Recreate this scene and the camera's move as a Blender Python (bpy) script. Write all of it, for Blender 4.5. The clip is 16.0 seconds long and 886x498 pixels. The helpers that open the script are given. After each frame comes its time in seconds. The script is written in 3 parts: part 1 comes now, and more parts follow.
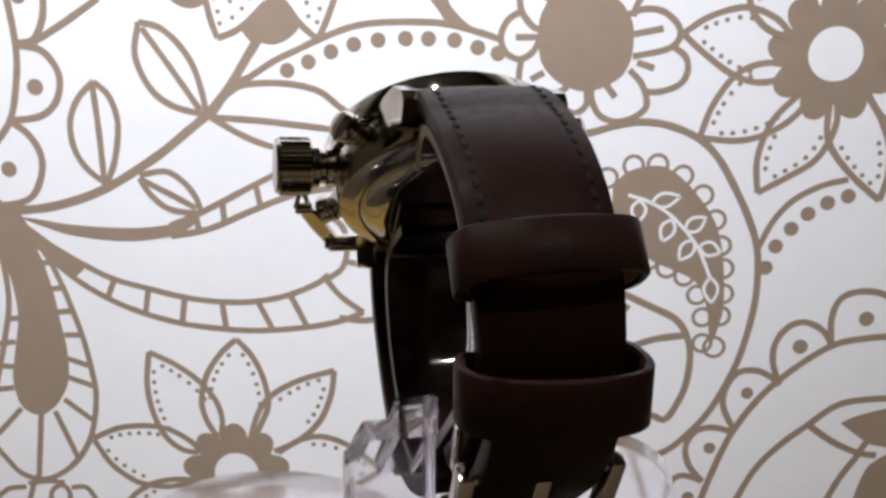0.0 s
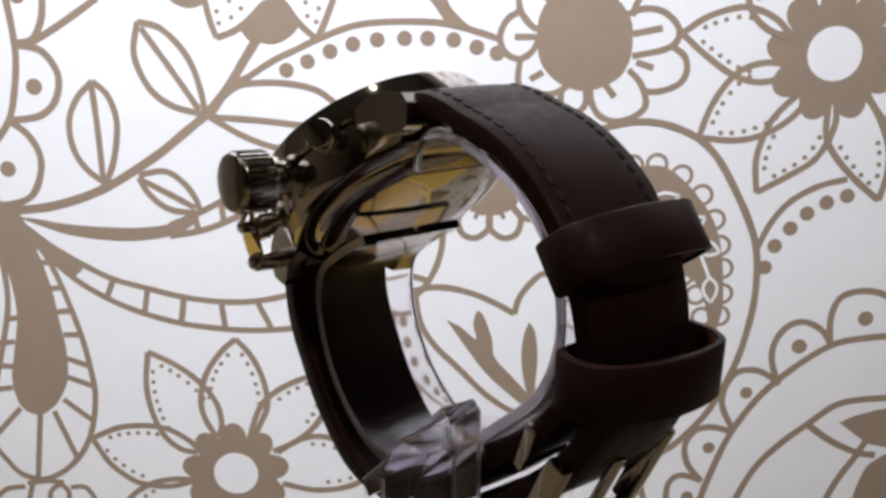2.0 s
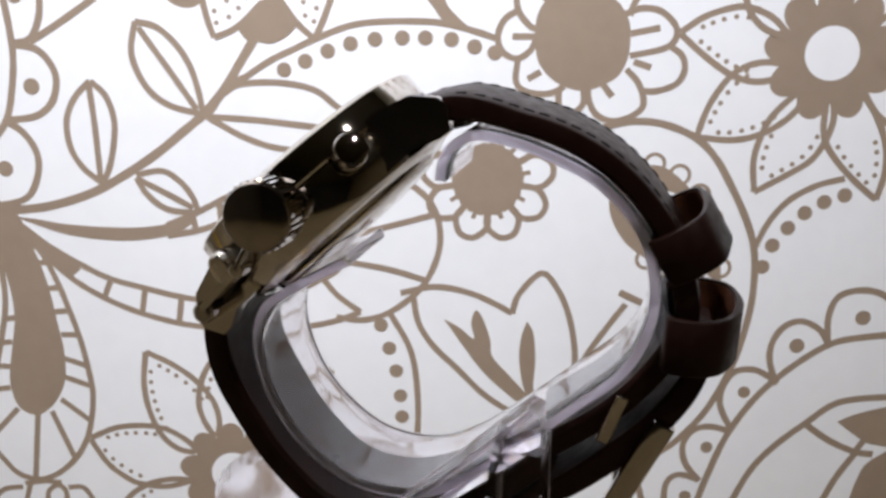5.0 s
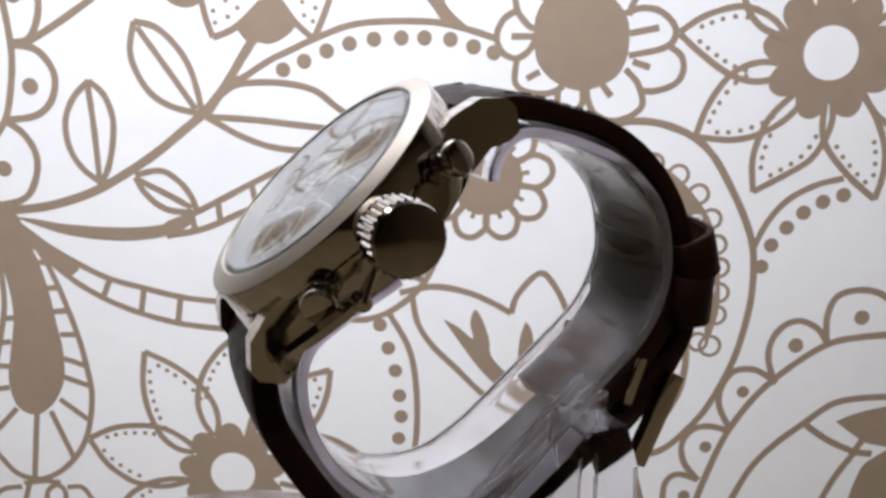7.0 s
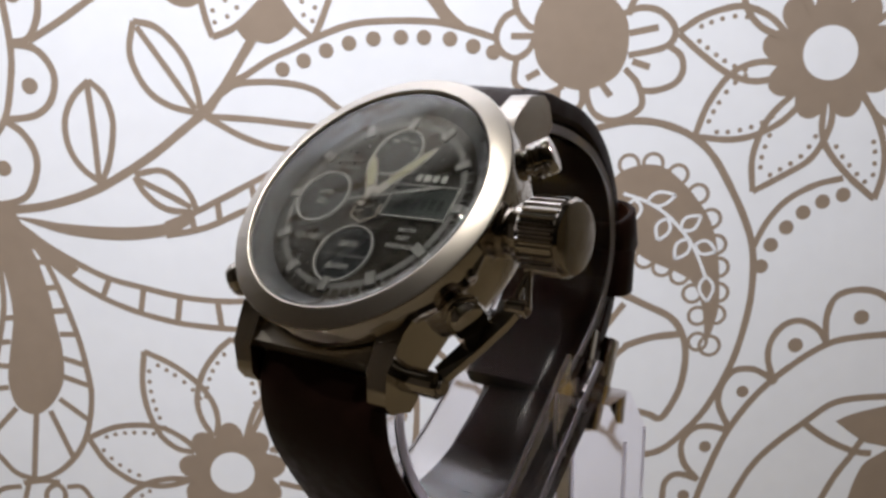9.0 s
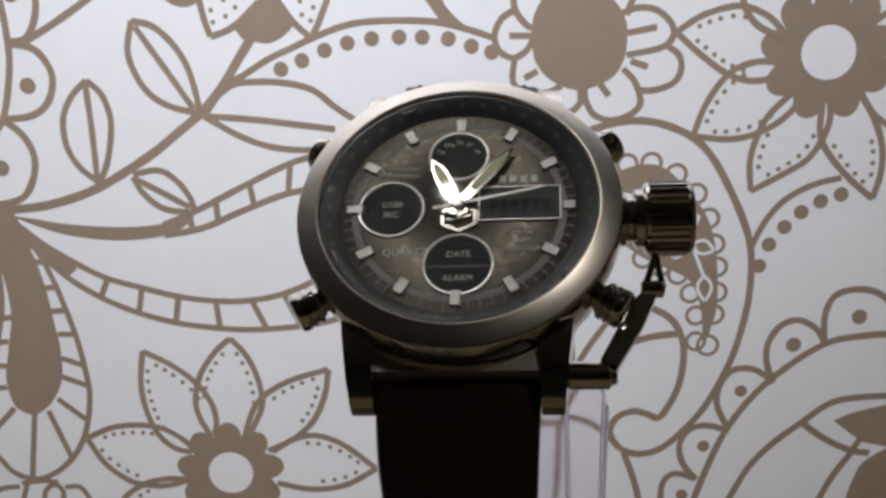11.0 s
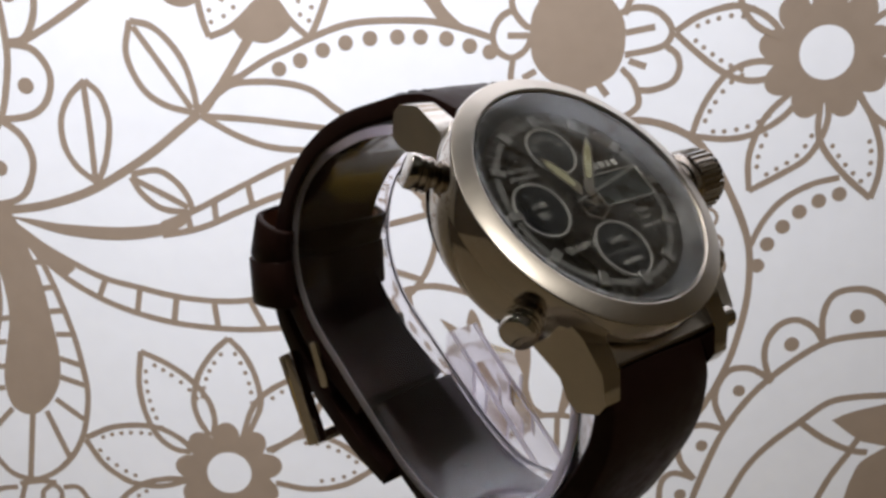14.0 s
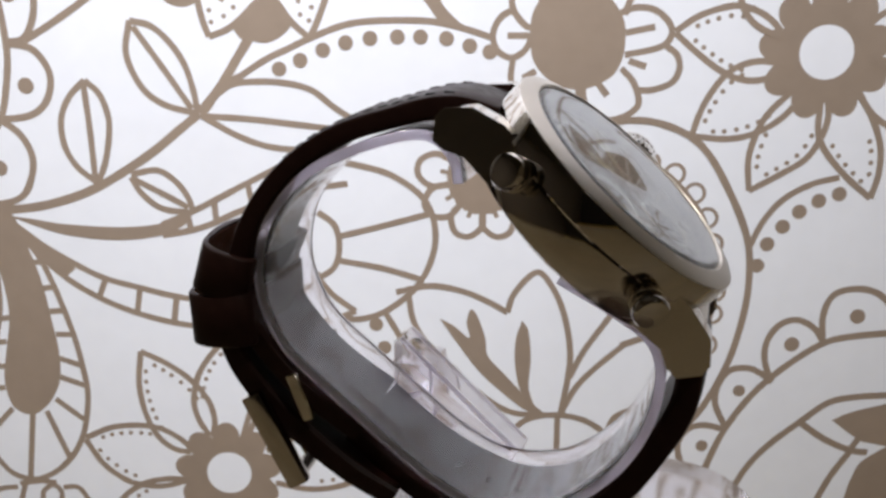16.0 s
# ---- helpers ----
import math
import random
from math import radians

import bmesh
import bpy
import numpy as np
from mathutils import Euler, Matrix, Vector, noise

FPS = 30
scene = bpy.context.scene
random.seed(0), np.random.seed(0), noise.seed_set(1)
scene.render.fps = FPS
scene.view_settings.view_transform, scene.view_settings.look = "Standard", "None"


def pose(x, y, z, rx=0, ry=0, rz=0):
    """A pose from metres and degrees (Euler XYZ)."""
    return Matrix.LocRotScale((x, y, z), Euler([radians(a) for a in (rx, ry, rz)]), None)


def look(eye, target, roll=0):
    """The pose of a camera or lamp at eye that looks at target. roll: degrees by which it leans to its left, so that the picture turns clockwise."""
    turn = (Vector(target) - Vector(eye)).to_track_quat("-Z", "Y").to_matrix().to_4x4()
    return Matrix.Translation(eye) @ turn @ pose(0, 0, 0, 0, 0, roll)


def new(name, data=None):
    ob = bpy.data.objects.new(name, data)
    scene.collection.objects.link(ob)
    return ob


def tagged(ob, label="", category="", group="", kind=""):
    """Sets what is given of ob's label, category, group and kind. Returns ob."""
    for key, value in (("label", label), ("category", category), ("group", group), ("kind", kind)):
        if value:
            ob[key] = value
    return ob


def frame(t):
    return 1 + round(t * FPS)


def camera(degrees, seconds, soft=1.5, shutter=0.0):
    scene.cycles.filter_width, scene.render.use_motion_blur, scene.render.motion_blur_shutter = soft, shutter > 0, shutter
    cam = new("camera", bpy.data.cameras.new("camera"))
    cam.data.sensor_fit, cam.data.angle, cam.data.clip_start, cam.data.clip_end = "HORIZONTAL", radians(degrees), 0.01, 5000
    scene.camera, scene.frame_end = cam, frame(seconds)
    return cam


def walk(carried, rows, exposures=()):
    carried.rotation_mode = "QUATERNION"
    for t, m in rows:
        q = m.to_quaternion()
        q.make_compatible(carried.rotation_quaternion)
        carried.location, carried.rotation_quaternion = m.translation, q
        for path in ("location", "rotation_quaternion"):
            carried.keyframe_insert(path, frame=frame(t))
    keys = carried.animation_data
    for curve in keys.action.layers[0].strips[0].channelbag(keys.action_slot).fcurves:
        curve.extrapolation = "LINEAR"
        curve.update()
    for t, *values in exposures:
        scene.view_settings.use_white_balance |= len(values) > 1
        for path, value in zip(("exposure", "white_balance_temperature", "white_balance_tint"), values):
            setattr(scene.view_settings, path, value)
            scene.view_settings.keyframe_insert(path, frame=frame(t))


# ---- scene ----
# ---- camera ----
AXIS_Z = 0.844          # height of the watch's bezel centre above the floor
MM = 0.001
cam = camera(47.07, 16.0, soft=3.0)


def eye_row(t, side, up):
    """The camera's row at t: it hardly moves, only its aim creeps."""
    return t, pose(0.0, -0.16614, AXIS_Z + 0.02837, 75.72 + up, 0, 1.883 + side)


walk(cam, [eye_row(0, 0, 0), eye_row(2, -0.048, -0.012), eye_row(4, -0.127, -0.025), eye_row(6.5, -0.223, -0.04),
           eye_row(9, -0.255, -0.06), eye_row(11.5, -0.382, -0.075), eye_row(13, -0.446, -0.08), eye_row(16, -0.446, -0.08)],
     exposures=[(0, -0.02), (8.0, 0.0), (9.0, -0.15), (11.3, -0.49), (12.0, -0.49), (12.5, -0.41), (13.0, -0.12), (14.5, -0.05), (16, -0.1)])

# seconds, turn of the turntable in degrees, and how far the stand has slid on it (1: not yet, 0: settled)
TURN = [(0, -254.75, 1), (2.1, -228.75, 1), (4.2, -202.75, 1), (5.25, -186.6, 0.5), (6.3, -168.96, 0), (8, -142.1, 0), (10, -110.6, 0), (12, -79.0, 0), (14, -47.5, 0), (16, -15.9, 0)]

# ---- world and light ----
world = bpy.data.worlds.new("world")
scene.world = world
world.use_nodes = True
world.node_tree.nodes["Background"].inputs[0].default_value = (0.9, 0.95, 1.0, 1)
world.node_tree.nodes["Background"].inputs[1].default_value = 0.05


def area_lamp(name, eye, target, power, sx, sy, colour):
    data = bpy.data.lights.new(name, "AREA")
    data.shape, data.size, data.size_y, data.energy, data.color = "ELLIPSE", sx, sy, power, colour
    ob = new(name, data)
    ob.matrix_world = look(eye, target)
    return ob


def wall_spot(x, aim_x, aim_z, power):
    """An added, unseen spot that brightens the papered wall and mostly spares the watch."""
    data = bpy.data.lights.new("added_wall_wash", "SPOT")
    data.energy, data.color, data.shadow_soft_size = power, (0.98, 0.985, 1.09), 0.04
    data.spot_size, data.spot_blend = radians(46), 0.9
    ob = new("added_wall_wash", data)
    ob.matrix_world = look((x, -0.30, 2.44), (aim_x, 0.55, aim_z))


wall_spot(-0.60, -0.46, 1.40, 195)
wall_spot(0.0, -0.10, 1.34, 115)
wall_spot(0.60, 0.38, 1.28, 132)
for lamp_x, lamp_y in ((-0.25, -0.17), (0.75, -0.95), (-0.85, 0.02)):
    area_lamp("ceiling_lamp", (lamp_x, lamp_y, 2.44), (lamp_x, lamp_y, 0), 6.5, 0.026, 0.026, (1.0, 0.95, 0.88))


# ---- materials ----
def material(name, colour, rough=0.5, metal=0.0, vary=0.15, scale=200.0, bump=0.0, bump_scale=600.0, coat=0.0, trans=0.0, ior=1.45, stretch=(1, 1, 1), spec=0.5):
    m = bpy.data.materials.new(name)
    m.use_nodes = True
    n, l = m.node_tree.nodes, m.node_tree.links
    b = n["Principled BSDF"]
    b.inputs["Roughness"].default_value = rough
    b.inputs["Metallic"].default_value = metal
    b.inputs["Coat Weight"].default_value = coat
    b.inputs["Transmission Weight"].default_value = trans
    b.inputs["IOR"].default_value = ior
    b.inputs["Specular IOR Level"].default_value = spec
    co = n.new("ShaderNodeTexCoord")
    mp = n.new("ShaderNodeMapping")
    mp.inputs["Scale"].default_value = stretch
    l.new(co.outputs["Object"], mp.inputs["Vector"])
    big, fine = n.new("ShaderNodeTexNoise"), n.new("ShaderNodeTexNoise")
    for tex, s in ((big, scale * 0.2), (fine, scale)):
        tex.inputs["Scale"].default_value = s
        tex.inputs["Detail"].default_value = 4
        l.new(mp.outputs[0], tex.inputs["Vector"])
    mix = n.new("ShaderNodeMath")
    mix.operation = "ADD"
    l.new(big.outputs["Fac"], mix.inputs[0])
    l.new(fine.outputs["Fac"], mix.inputs[1])
    ramp = n.new("ShaderNodeMapRange")
    ramp.inputs["From Min"].default_value, ramp.inputs["From Max"].default_value = 0.6, 1.4
    ramp.inputs["To Min"].default_value, ramp.inputs["To Max"].default_value = 1 - vary, 1 + vary
    l.new(mix.outputs[0], ramp.inputs["Value"])
    hue = n.new("ShaderNodeVectorMath")
    hue.operation = "SCALE"
    hue.inputs[0].default_value = colour
    l.new(ramp.outputs[0], hue.inputs["Scale"])
    l.new(hue.outputs[0], b.inputs["Base Color"])
    rr = n.new("ShaderNodeMapRange")
    rr.inputs["From Min"].default_value, rr.inputs["From Max"].default_value = 0.3, 0.7
    rr.inputs["To Min"].default_value, rr.inputs["To Max"].default_value = rough * (1 - vary), min(1, rough * (1 + vary))
    l.new(fine.outputs["Fac"], rr.inputs["Value"])
    l.new(rr.outputs[0], b.inputs["Roughness"])
    if bump:
        t2, bp = n.new("ShaderNodeTexNoise"), n.new("ShaderNodeBump")
        t2.inputs["Scale"].default_value, t2.inputs["Detail"].default_value = bump_scale, 5
        l.new(mp.outputs[0], t2.inputs["Vector"])
        bp.inputs["Strength"].default_value, bp.inputs["Distance"].default_value = bump, 0.0004
        l.new(t2.outputs["Fac"], bp.inputs["Height"])
        l.new(bp.outputs[0], b.inputs["Normal"])
    return m


PAPER = material("wallpaper_white", (0.79, 0.81, 0.83), 0.6, vary=0.03, scale=60, bump=0.12, bump_scale=900)
PRINT = material("wallpaper_taupe_print", (0.285, 0.222, 0.165), 0.55, vary=0.08, scale=80, bump=0.1, bump_scale=900)
# Ceiling colour darkened so that the glass and steel mirror little light.
PLASTER = material("plaster", (0.06, 0.055, 0.05), 0.8, vary=0.05, scale=10)
DARKWALL = material("room_paint", (0.035, 0.031, 0.028), 0.8, vary=0.08, scale=5)
PALEWALL = material("stone_paint", (0.14, 0.12, 0.10), 0.8, vary=0.04, scale=5)
SANDWALL = material("sand_paint", (0.20, 0.16, 0.10), 0.8, vary=0.05, scale=5)
FLOORING = material("yellow_pine_floor", (0.66, 0.46, 0.11), 0.5, vary=0.2, scale=6, stretch=(1, 8, 1))
TABLE = material("tan_wood", (0.13, 0.10, 0.055), 0.5, vary=0.18, scale=25, stretch=(1, 9, 1), bump=0.1)
STEEL = material("brushed_steel", (0.60, 0.555, 0.50), 0.10, 1.0, vary=0.06, scale=500, bump=0.008, bump_scale=2500)
SATIN = material("satin_steel", (0.62, 0.575, 0.515), 0.36, 1.0, vary=0.06, scale=600, stretch=(1, 8, 1))
POLISHED = material("polished_steel", (0.60, 0.56, 0.515), 0.05, 1.0, vary=0.08, scale=300)
GUNMETAL = material("gunmetal_steel", (0.42, 0.38, 0.34), 0.14, 1.0, vary=0.2, scale=400)
LEATHER = material("dark_brown_leather", (0.027, 0.0118, 0.0095), 0.42, vary=0.2, scale=500, bump=0.05, bump_scale=3500, spec=0.11)
LINING = material("brown_leather_lining", (0.13, 0.045, 0.02), 0.6, vary=0.25, scale=800, bump=0.3, bump_scale=2500)
THREAD = material("black_thread", (0.006, 0.005, 0.005), 0.8, vary=0.3, scale=2000)
ACRYLIC = material("clear_acrylic", (0.955, 0.935, 0.97), 0.06, vary=0.05, scale=100, trans=1.0, ior=1.25, coat=0.35)
# Pale stand-in for the light that clear acrylic gathers at its edges.
EDGE_LIGHT = material("acrylic_edge_light", (0.90, 0.87, 0.93), 0.4, vary=0.06, scale=200, trans=0.85, ior=1.08, coat=0.5)
SILVER = material("silver_ring", (0.28, 0.28, 0.27), 0.3, 0.5, vary=0.1, scale=900)
ACRYLIC_BLOCK = material("clear_acrylic_block", (0.94, 0.915, 0.96), 0.10, vary=0.06, scale=100, trans=1.0, ior=1.09, coat=0.6)
GLASS = material("mineral_glass", (0.97, 0.98, 0.98), 0.025, vary=0.01, scale=100, trans=1.0, ior=1.62)
DIALRING = material("rehaut_black", (0.012, 0.013, 0.016), 0.4, vary=0.2, scale=800)
SUBDIAL = material("subdial_black", (0.004, 0.005, 0.006), 0.6, vary=0.2, scale=900, spec=0.12)
LCD = material("lcd_grey_green", (0.012, 0.016, 0.015), 0.5, vary=0.1, scale=900, spec=0.12)
MARKER = material("silver_marker", (0.15, 0.15, 0.145), 0.35, 0.6, vary=0.1, scale=900)
INK = material("pale_dial_print", (0.24, 0.24, 0.23), 0.6, vary=0.08, scale=900)
LUME = material("cream_lume", (0.19, 0.185, 0.115), 0.6, vary=0.08, scale=900)
TICKS = material("grey_ticks", (0.055, 0.055, 0.053), 0.6, vary=0.1, scale=900)
RUBBER = material("black_plastic", (0.02, 0.02, 0.02), 0.5, vary=0.2, scale=300)


def brushed(m, amount):
    """Turns a material's grain into circles round its object's own z axis, as on turned metal."""
    n, l = m.node_tree.nodes, m.node_tree.links
    tangent = n.new("ShaderNodeTangent")
    tangent.direction_type, tangent.axis = "RADIAL", "Z"
    n["Principled BSDF"].inputs["Anisotropic"].default_value = amount
    l.new(tangent.outputs[0], n["Principled BSDF"].inputs["Tangent"])
    return m


TURNED = brushed(material("turned_steel", (0.64, 0.59, 0.525), 0.30, 1.0, vary=0.025, scale=700), 0.6)
DIAL = brushed(material("dial_dark_sunray", (0.0145, 0.0120, 0.0086), 0.30, 0.8, vary=0.15, scale=900), 0.85)


# ---- building helpers ----
def part(name, bm, mat, parent=None, label="", m=None, smooth=True, scale=MM, sharp=38):
    """One mesh object from a bmesh in millimetres, placed by m, under its thing."""
    if m is not None:
        bm.transform(m)
    bm.transform(Matrix.Scale(scale, 4))
    bmesh.ops.recalc_face_normals(bm, faces=bm.faces)
    me = bpy.data.meshes.new(name)
    bm.to_mesh(me)
    bm.free()
    me.materials.append(mat)
    if smooth:
        for p in me.polygons:
            p.use_smooth = True
        me.set_sharp_from_angle(angle=radians(sharp))
    ob = new(name, me)
    ob.parent = parent
    if label:
        tagged(ob, label)
    return ob


def bevel(bm, width, segments=2, angle=35):
    edges = [e for e in bm.edges if len(e.link_faces) == 2 and e.calc_face_angle(0) > radians(angle)]
    bmesh.ops.bevel(bm, geom=edges, offset=width, segments=segments, affect="EDGES", profile=0.6, clamp_overlap=True)
    return bm


def box(x0, x1, y0, y1, z0, z1, b=0.0, seg=2):
    bm = bmesh.new()
    bmesh.ops.create_cube(bm, size=1)
    for v in bm.verts:
        v.co = ((x0 + x1) / 2 + v.co.x * (x1 - x0), (y0 + y1) / 2 + v.co.y * (y1 - y0), (z0 + z1) / 2 + v.co.z * (z1 - z0))
    return bevel(bm, b, seg) if b else bm


def lathe(profile, n=72):
    """A body turned round z from (radius, height) pairs; closed where the radius is 0."""
    bm = bmesh.new()
    rings = []
    for r, z in profile:
        if r < 1e-6:
            rings.append([bm.verts.new((0, 0, z))])
        else:
            rings.append([bm.verts.new((r * math.cos(2 * math.pi * i / n), r * math.sin(2 * math.pi * i / n), z)) for i in range(n)])
    for a, b in zip(rings, rings[1:]):
        for i in range(n):
            j = (i + 1) % n
            if len(a) == 1 and len(b) == 1:
                continue
            if len(a) == 1:
                bm.faces.new((a[0], b[i], b[j]))
            elif len(b) == 1:
                bm.faces.new((a[i], a[j], b[0]))
            else:
                bm.faces.new((a[i], a[j], b[j], b[i]))
    return bm


def prism(points, z0, z1, b=0.0, seg=2):
    """A plate of the given outline between two heights."""
    bm = bmesh.new()
    lo = [bm.verts.new((x, y, z0)) for x, y in points]
    hi = [bm.verts.new((x, y, z1)) for x, y in points]
    bm.faces.new(lo[::-1])
    bm.faces.new(hi)
    for i in range(len(points)):
        j = (i + 1) % len(points)
        bm.faces.new((lo[i], lo[j], hi[j], hi[i]))
    return bevel(bm, b, seg) if b else bm


def rod(p, q, r, n=20, b=0.0):
    """A round bar from p to q."""
    p, q = Vector(p), Vector(q)
    h = (q - p).length
    c = min(b, r * 0.45)
    bm = lathe([(0, 0), (r - c, 0), (r, c), (r, h - c), (r - c, h), (0, h)] if c else [(0, 0), (r, 0), (r, h), (0, h)], n)
    bm.transform(Matrix.Translation(p) @ (q - p).to_track_quat("Z", "Y").to_matrix().to_4x4())
    return bm


def smooth_line(points, steps=8):
    """A Catmull-Rom line through the points."""
    pts = [np.array(p, float) for p in points]
    pts = [2 * pts[0] - pts[1]] + pts + [2 * pts[-1] - pts[-2]]
    out = []
    for a, b, c, d in zip(pts, pts[1:], pts[2:], pts[3:]):
        for k in range(steps):
            t = k / steps
            out.append(0.5 * (2 * b + (c - a) * t + (2 * a - 5 * b + 4 * c - d) * t * t + (3 * b - a - 3 * c + d) * t ** 3))
    return np.array(out + [pts[-2]])


def band(line, thick, half, round_=0.6, lean=lambda x, z: 0.0, crown=0.0):
    """A strip that follows a line of (x, z) points: thick outward to the line's left, half its width; both may be lists along it."""
    n = len(line)
    th = np.interp(np.linspace(0, 1, n), np.linspace(0, 1, len(thick)), thick)
    hw = np.interp(np.linspace(0, 1, n), np.linspace(0, 1, len(half)), half)
    tang = np.gradient(line, axis=0)
    tang /= np.linalg.norm(tang, axis=1)[:, None]
    bm = bmesh.new()
    rings = []
    for (x, z), (tx, tz), t, h in zip(line, tang, th, hw):
        r = min(round_, t * 0.45)
        k = [(-h + r, 0), (h - r, 0), (h, r), (h, t - r), (h - r * 0.3, t - r * 0.3), (h - r, t), (h * 0.5, t + crown * 0.8), (0, t + crown),
             (-h * 0.5, t + crown * 0.8), (-h + r, t), (-h + r * 0.3, t - r * 0.3), (-h, t - r), (-h, r)]
        rings.append([bm.verts.new((x - tz * o, y + lean(x, z), z + tx * o)) for y, o in k])
    m = len(rings[0])
    for a, b in zip(rings, rings[1:]):
        for i in range(m):
            bm.faces.new((a[i], a[(i + 1) % m], b[(i + 1) % m], b[i]))
    bm.faces.new(rings[0][::-1])
    bm.faces.new(rings[-1])
    return bm


def empty(name, label, category, group=""):
    ob = new(name)
    ob.empty_display_size = 0.02
    return tagged(ob, label, category, group)


# ---- the room ----
def slab(name, x0, x1, y0, y1, z0, z1, mat, label):
    return tagged(part(name, box(x0, x1, y0, y1, z0, z1), mat, scale=1.0, smooth=False), label, name.split("_")[0], kind="structure")


wall = slab("wall_north", -2.5, 2.5, 0.55, 0.67, 0, 2.5, PAPER, "white wall papered with a taupe floral print")
slab("wall_south", -2.5, 2.5, -4.62, -4.5, 0, 2.5, DARKWALL, "plain dim wall of the room")
slab("wall_east", 2.4, 2.52, -4.5, 0.55, 0, 2.5, SANDWALL, "plain sand-coloured wall of the room")
slab("wall_west", -2.52, -2.4, -4.5, 0.55, 0, 2.5, PALEWALL, "plain stone-coloured wall of the room")
slab("floor", -2.5, 2.5, -4.6, 0.6, -0.1, 0, FLOORING, "yellow pine floor of the room")
slab("ceiling", -2.5, 2.5, -4.6, 0.6, 2.5, 2.6, PLASTER, "plain unseen ceiling, kept dark for the reflections")


# ---- wallpaper print: outlines in millimetres from the middle of the papered wall ----
WALL = Matrix.Translation((-0.0235, 0.55, 0.6900)) @ Matrix.Rotation(radians(90), 4, "X") @ Matrix.Scale(MM, 4)
LINE = 4.5
LAYER = [0]


def layer():
    """The next thin layer of ink, so that no two strokes share a plane."""
    LAYER[0] = (LAYER[0] + 1) % 80
    return 0.04 + 0.002 * LAYER[0]


def printed(name, bm):
    """A printed figure on the paper."""
    return part(name, bm, PRINT, wall, m=WALL, smooth=False, scale=1.0)


def ribbon(bm, pts, width=LINE, steps=6, closed=False, taper=False, lift=None):
    """A painted line of an even or tapering width through the points."""
    lift = lift or layer()
    if closed:
        pts = list(pts) + [pts[0]]
    line = smooth_line(pts, steps) if len(pts) > 2 else np.array(pts, float)
    tang = np.gradient(line, axis=0)
    tang /= np.linalg.norm(tang, axis=1)[:, None] + 1e-9
    rows = []
    for i, ((x, y), (tx, ty)) in enumerate(zip(line, tang)):
        w = width / 2 * (0.25 + 0.75 * math.sin(math.pi * i / (len(line) - 1)) if taper else 1)
        w *= 1 + 0.10 * noise.noise(Vector((x * 0.15, y * 0.15, 0.3)))
        rows.append((bm.verts.new((x - ty * w, y + tx * w, lift)), bm.verts.new((x + ty * w, y - tx * w, lift))))
    for a, b in zip(rows, rows[1:]):
        bm.faces.new((a[0], a[1], b[1], b[0]))


def blob(bm, pts, lift=None):
    """A filled figure round its middle."""
    lift = lift or layer()
    bm.faces.new([bm.verts.new((x, y, lift)) for x, y in pts])


def around(c, r, a0=0.0, a1=360.0, n=28, ry=None):
    return [(c[0] + r * math.cos(radians(a0 + (a1 - a0) * i / n)), c[1] + (ry or r) * math.sin(radians(a0 + (a1 - a0) * i / n))) for i in range(n + (a1 - a0 < 360))]


def spot(bm, c, r):
    blob(bm, around(c, r, n=18))


def ring_shape(bm, inner, outer, lift=None):
    lift = lift or layer()
    a = [bm.verts.new((x, y, lift)) for x, y in inner]
    b = [bm.verts.new((x, y, lift)) for x, y in outer]
    for i in range(len(a)):
        j = (i + 1) % len(a)
        bm.faces.new((a[i], a[j], b[j], b[i]))


def lens(p, q, width, skew=0.0):
    """The two sides of a pointed petal or leaf from p to q."""
    p, q = np.array(p, float), np.array(q, float)
    d = q - p
    n = np.array((-d[1], d[0])) / np.linalg.norm(d)
    left = [tuple(p + d * t + n * width * (1 + skew) * math.sin(math.pi * t ** 0.85)) for t in (0, 0.2, 0.4, 0.6, 0.8, 1)]
    right = [tuple(p + d * t - n * width * (1 - skew) * math.sin(math.pi * t ** 0.85)) for t in (0, 0.2, 0.4, 0.6, 0.8, 1)]
    return left, right


def daisy_heart(c, r0, r1, bumps, phase):
    """A daisy's white eye in a taupe collar of blunt lobes with narrow notches."""
    bm = bmesh.new()
    n = bumps * 10
    outer = []
    for i in range(n):
        a = 2 * math.pi * i / n
        k = r1 * (0.70 + 0.30 * abs(math.sin(a * bumps / 2 + phase)) ** 0.7)
        outer.append((c[0] + k * math.cos(a), c[1] + k * math.sin(a)))
    ring_shape(bm, [(c[0] + r0 * math.cos(2 * math.pi * i / n), c[1] + r0 * math.sin(2 * math.pi * i / n)) for i in range(n)], outer)
    printed("printed_flower_heart", bm)


def petal(left, right):
    """A pointed petal from its tip: two sides, and a row of dots inside each as far as the neighbours."""
    bm = bmesh.new()
    for side, other in ((left, right), (right, left)):
        ribbon(bm, side)
        line, across = smooth_line(side, 12), smooth_line(other, 12)
        far = int(len(line) * 0.62)
        run = -2.0
        for i in range(1, far):
            run += float(np.linalg.norm(line[i] - line[i - 1]))
            if run > 7.2:
                run = 0.0
                way = across[min(i, len(across) - 1)] - line[i]
                gap = float(np.linalg.norm(way))
                if gap > 16:
                    spot(bm, tuple(line[i] + way / gap * 6.6), 1.75)
    printed("printed_petal", bm)


def strokes(name, lines, width=LINE):
    """Several painted lines of one figure."""
    bm = bmesh.new()
    for pts in lines:
        ribbon(bm, pts, width)
    printed(name, bm)


def solid(name, pts):
    bm = bmesh.new()
    blob(bm, [tuple(p) for p in smooth_line(list(pts) + [pts[0]], 5)[:-1]])
    printed(name, bm)


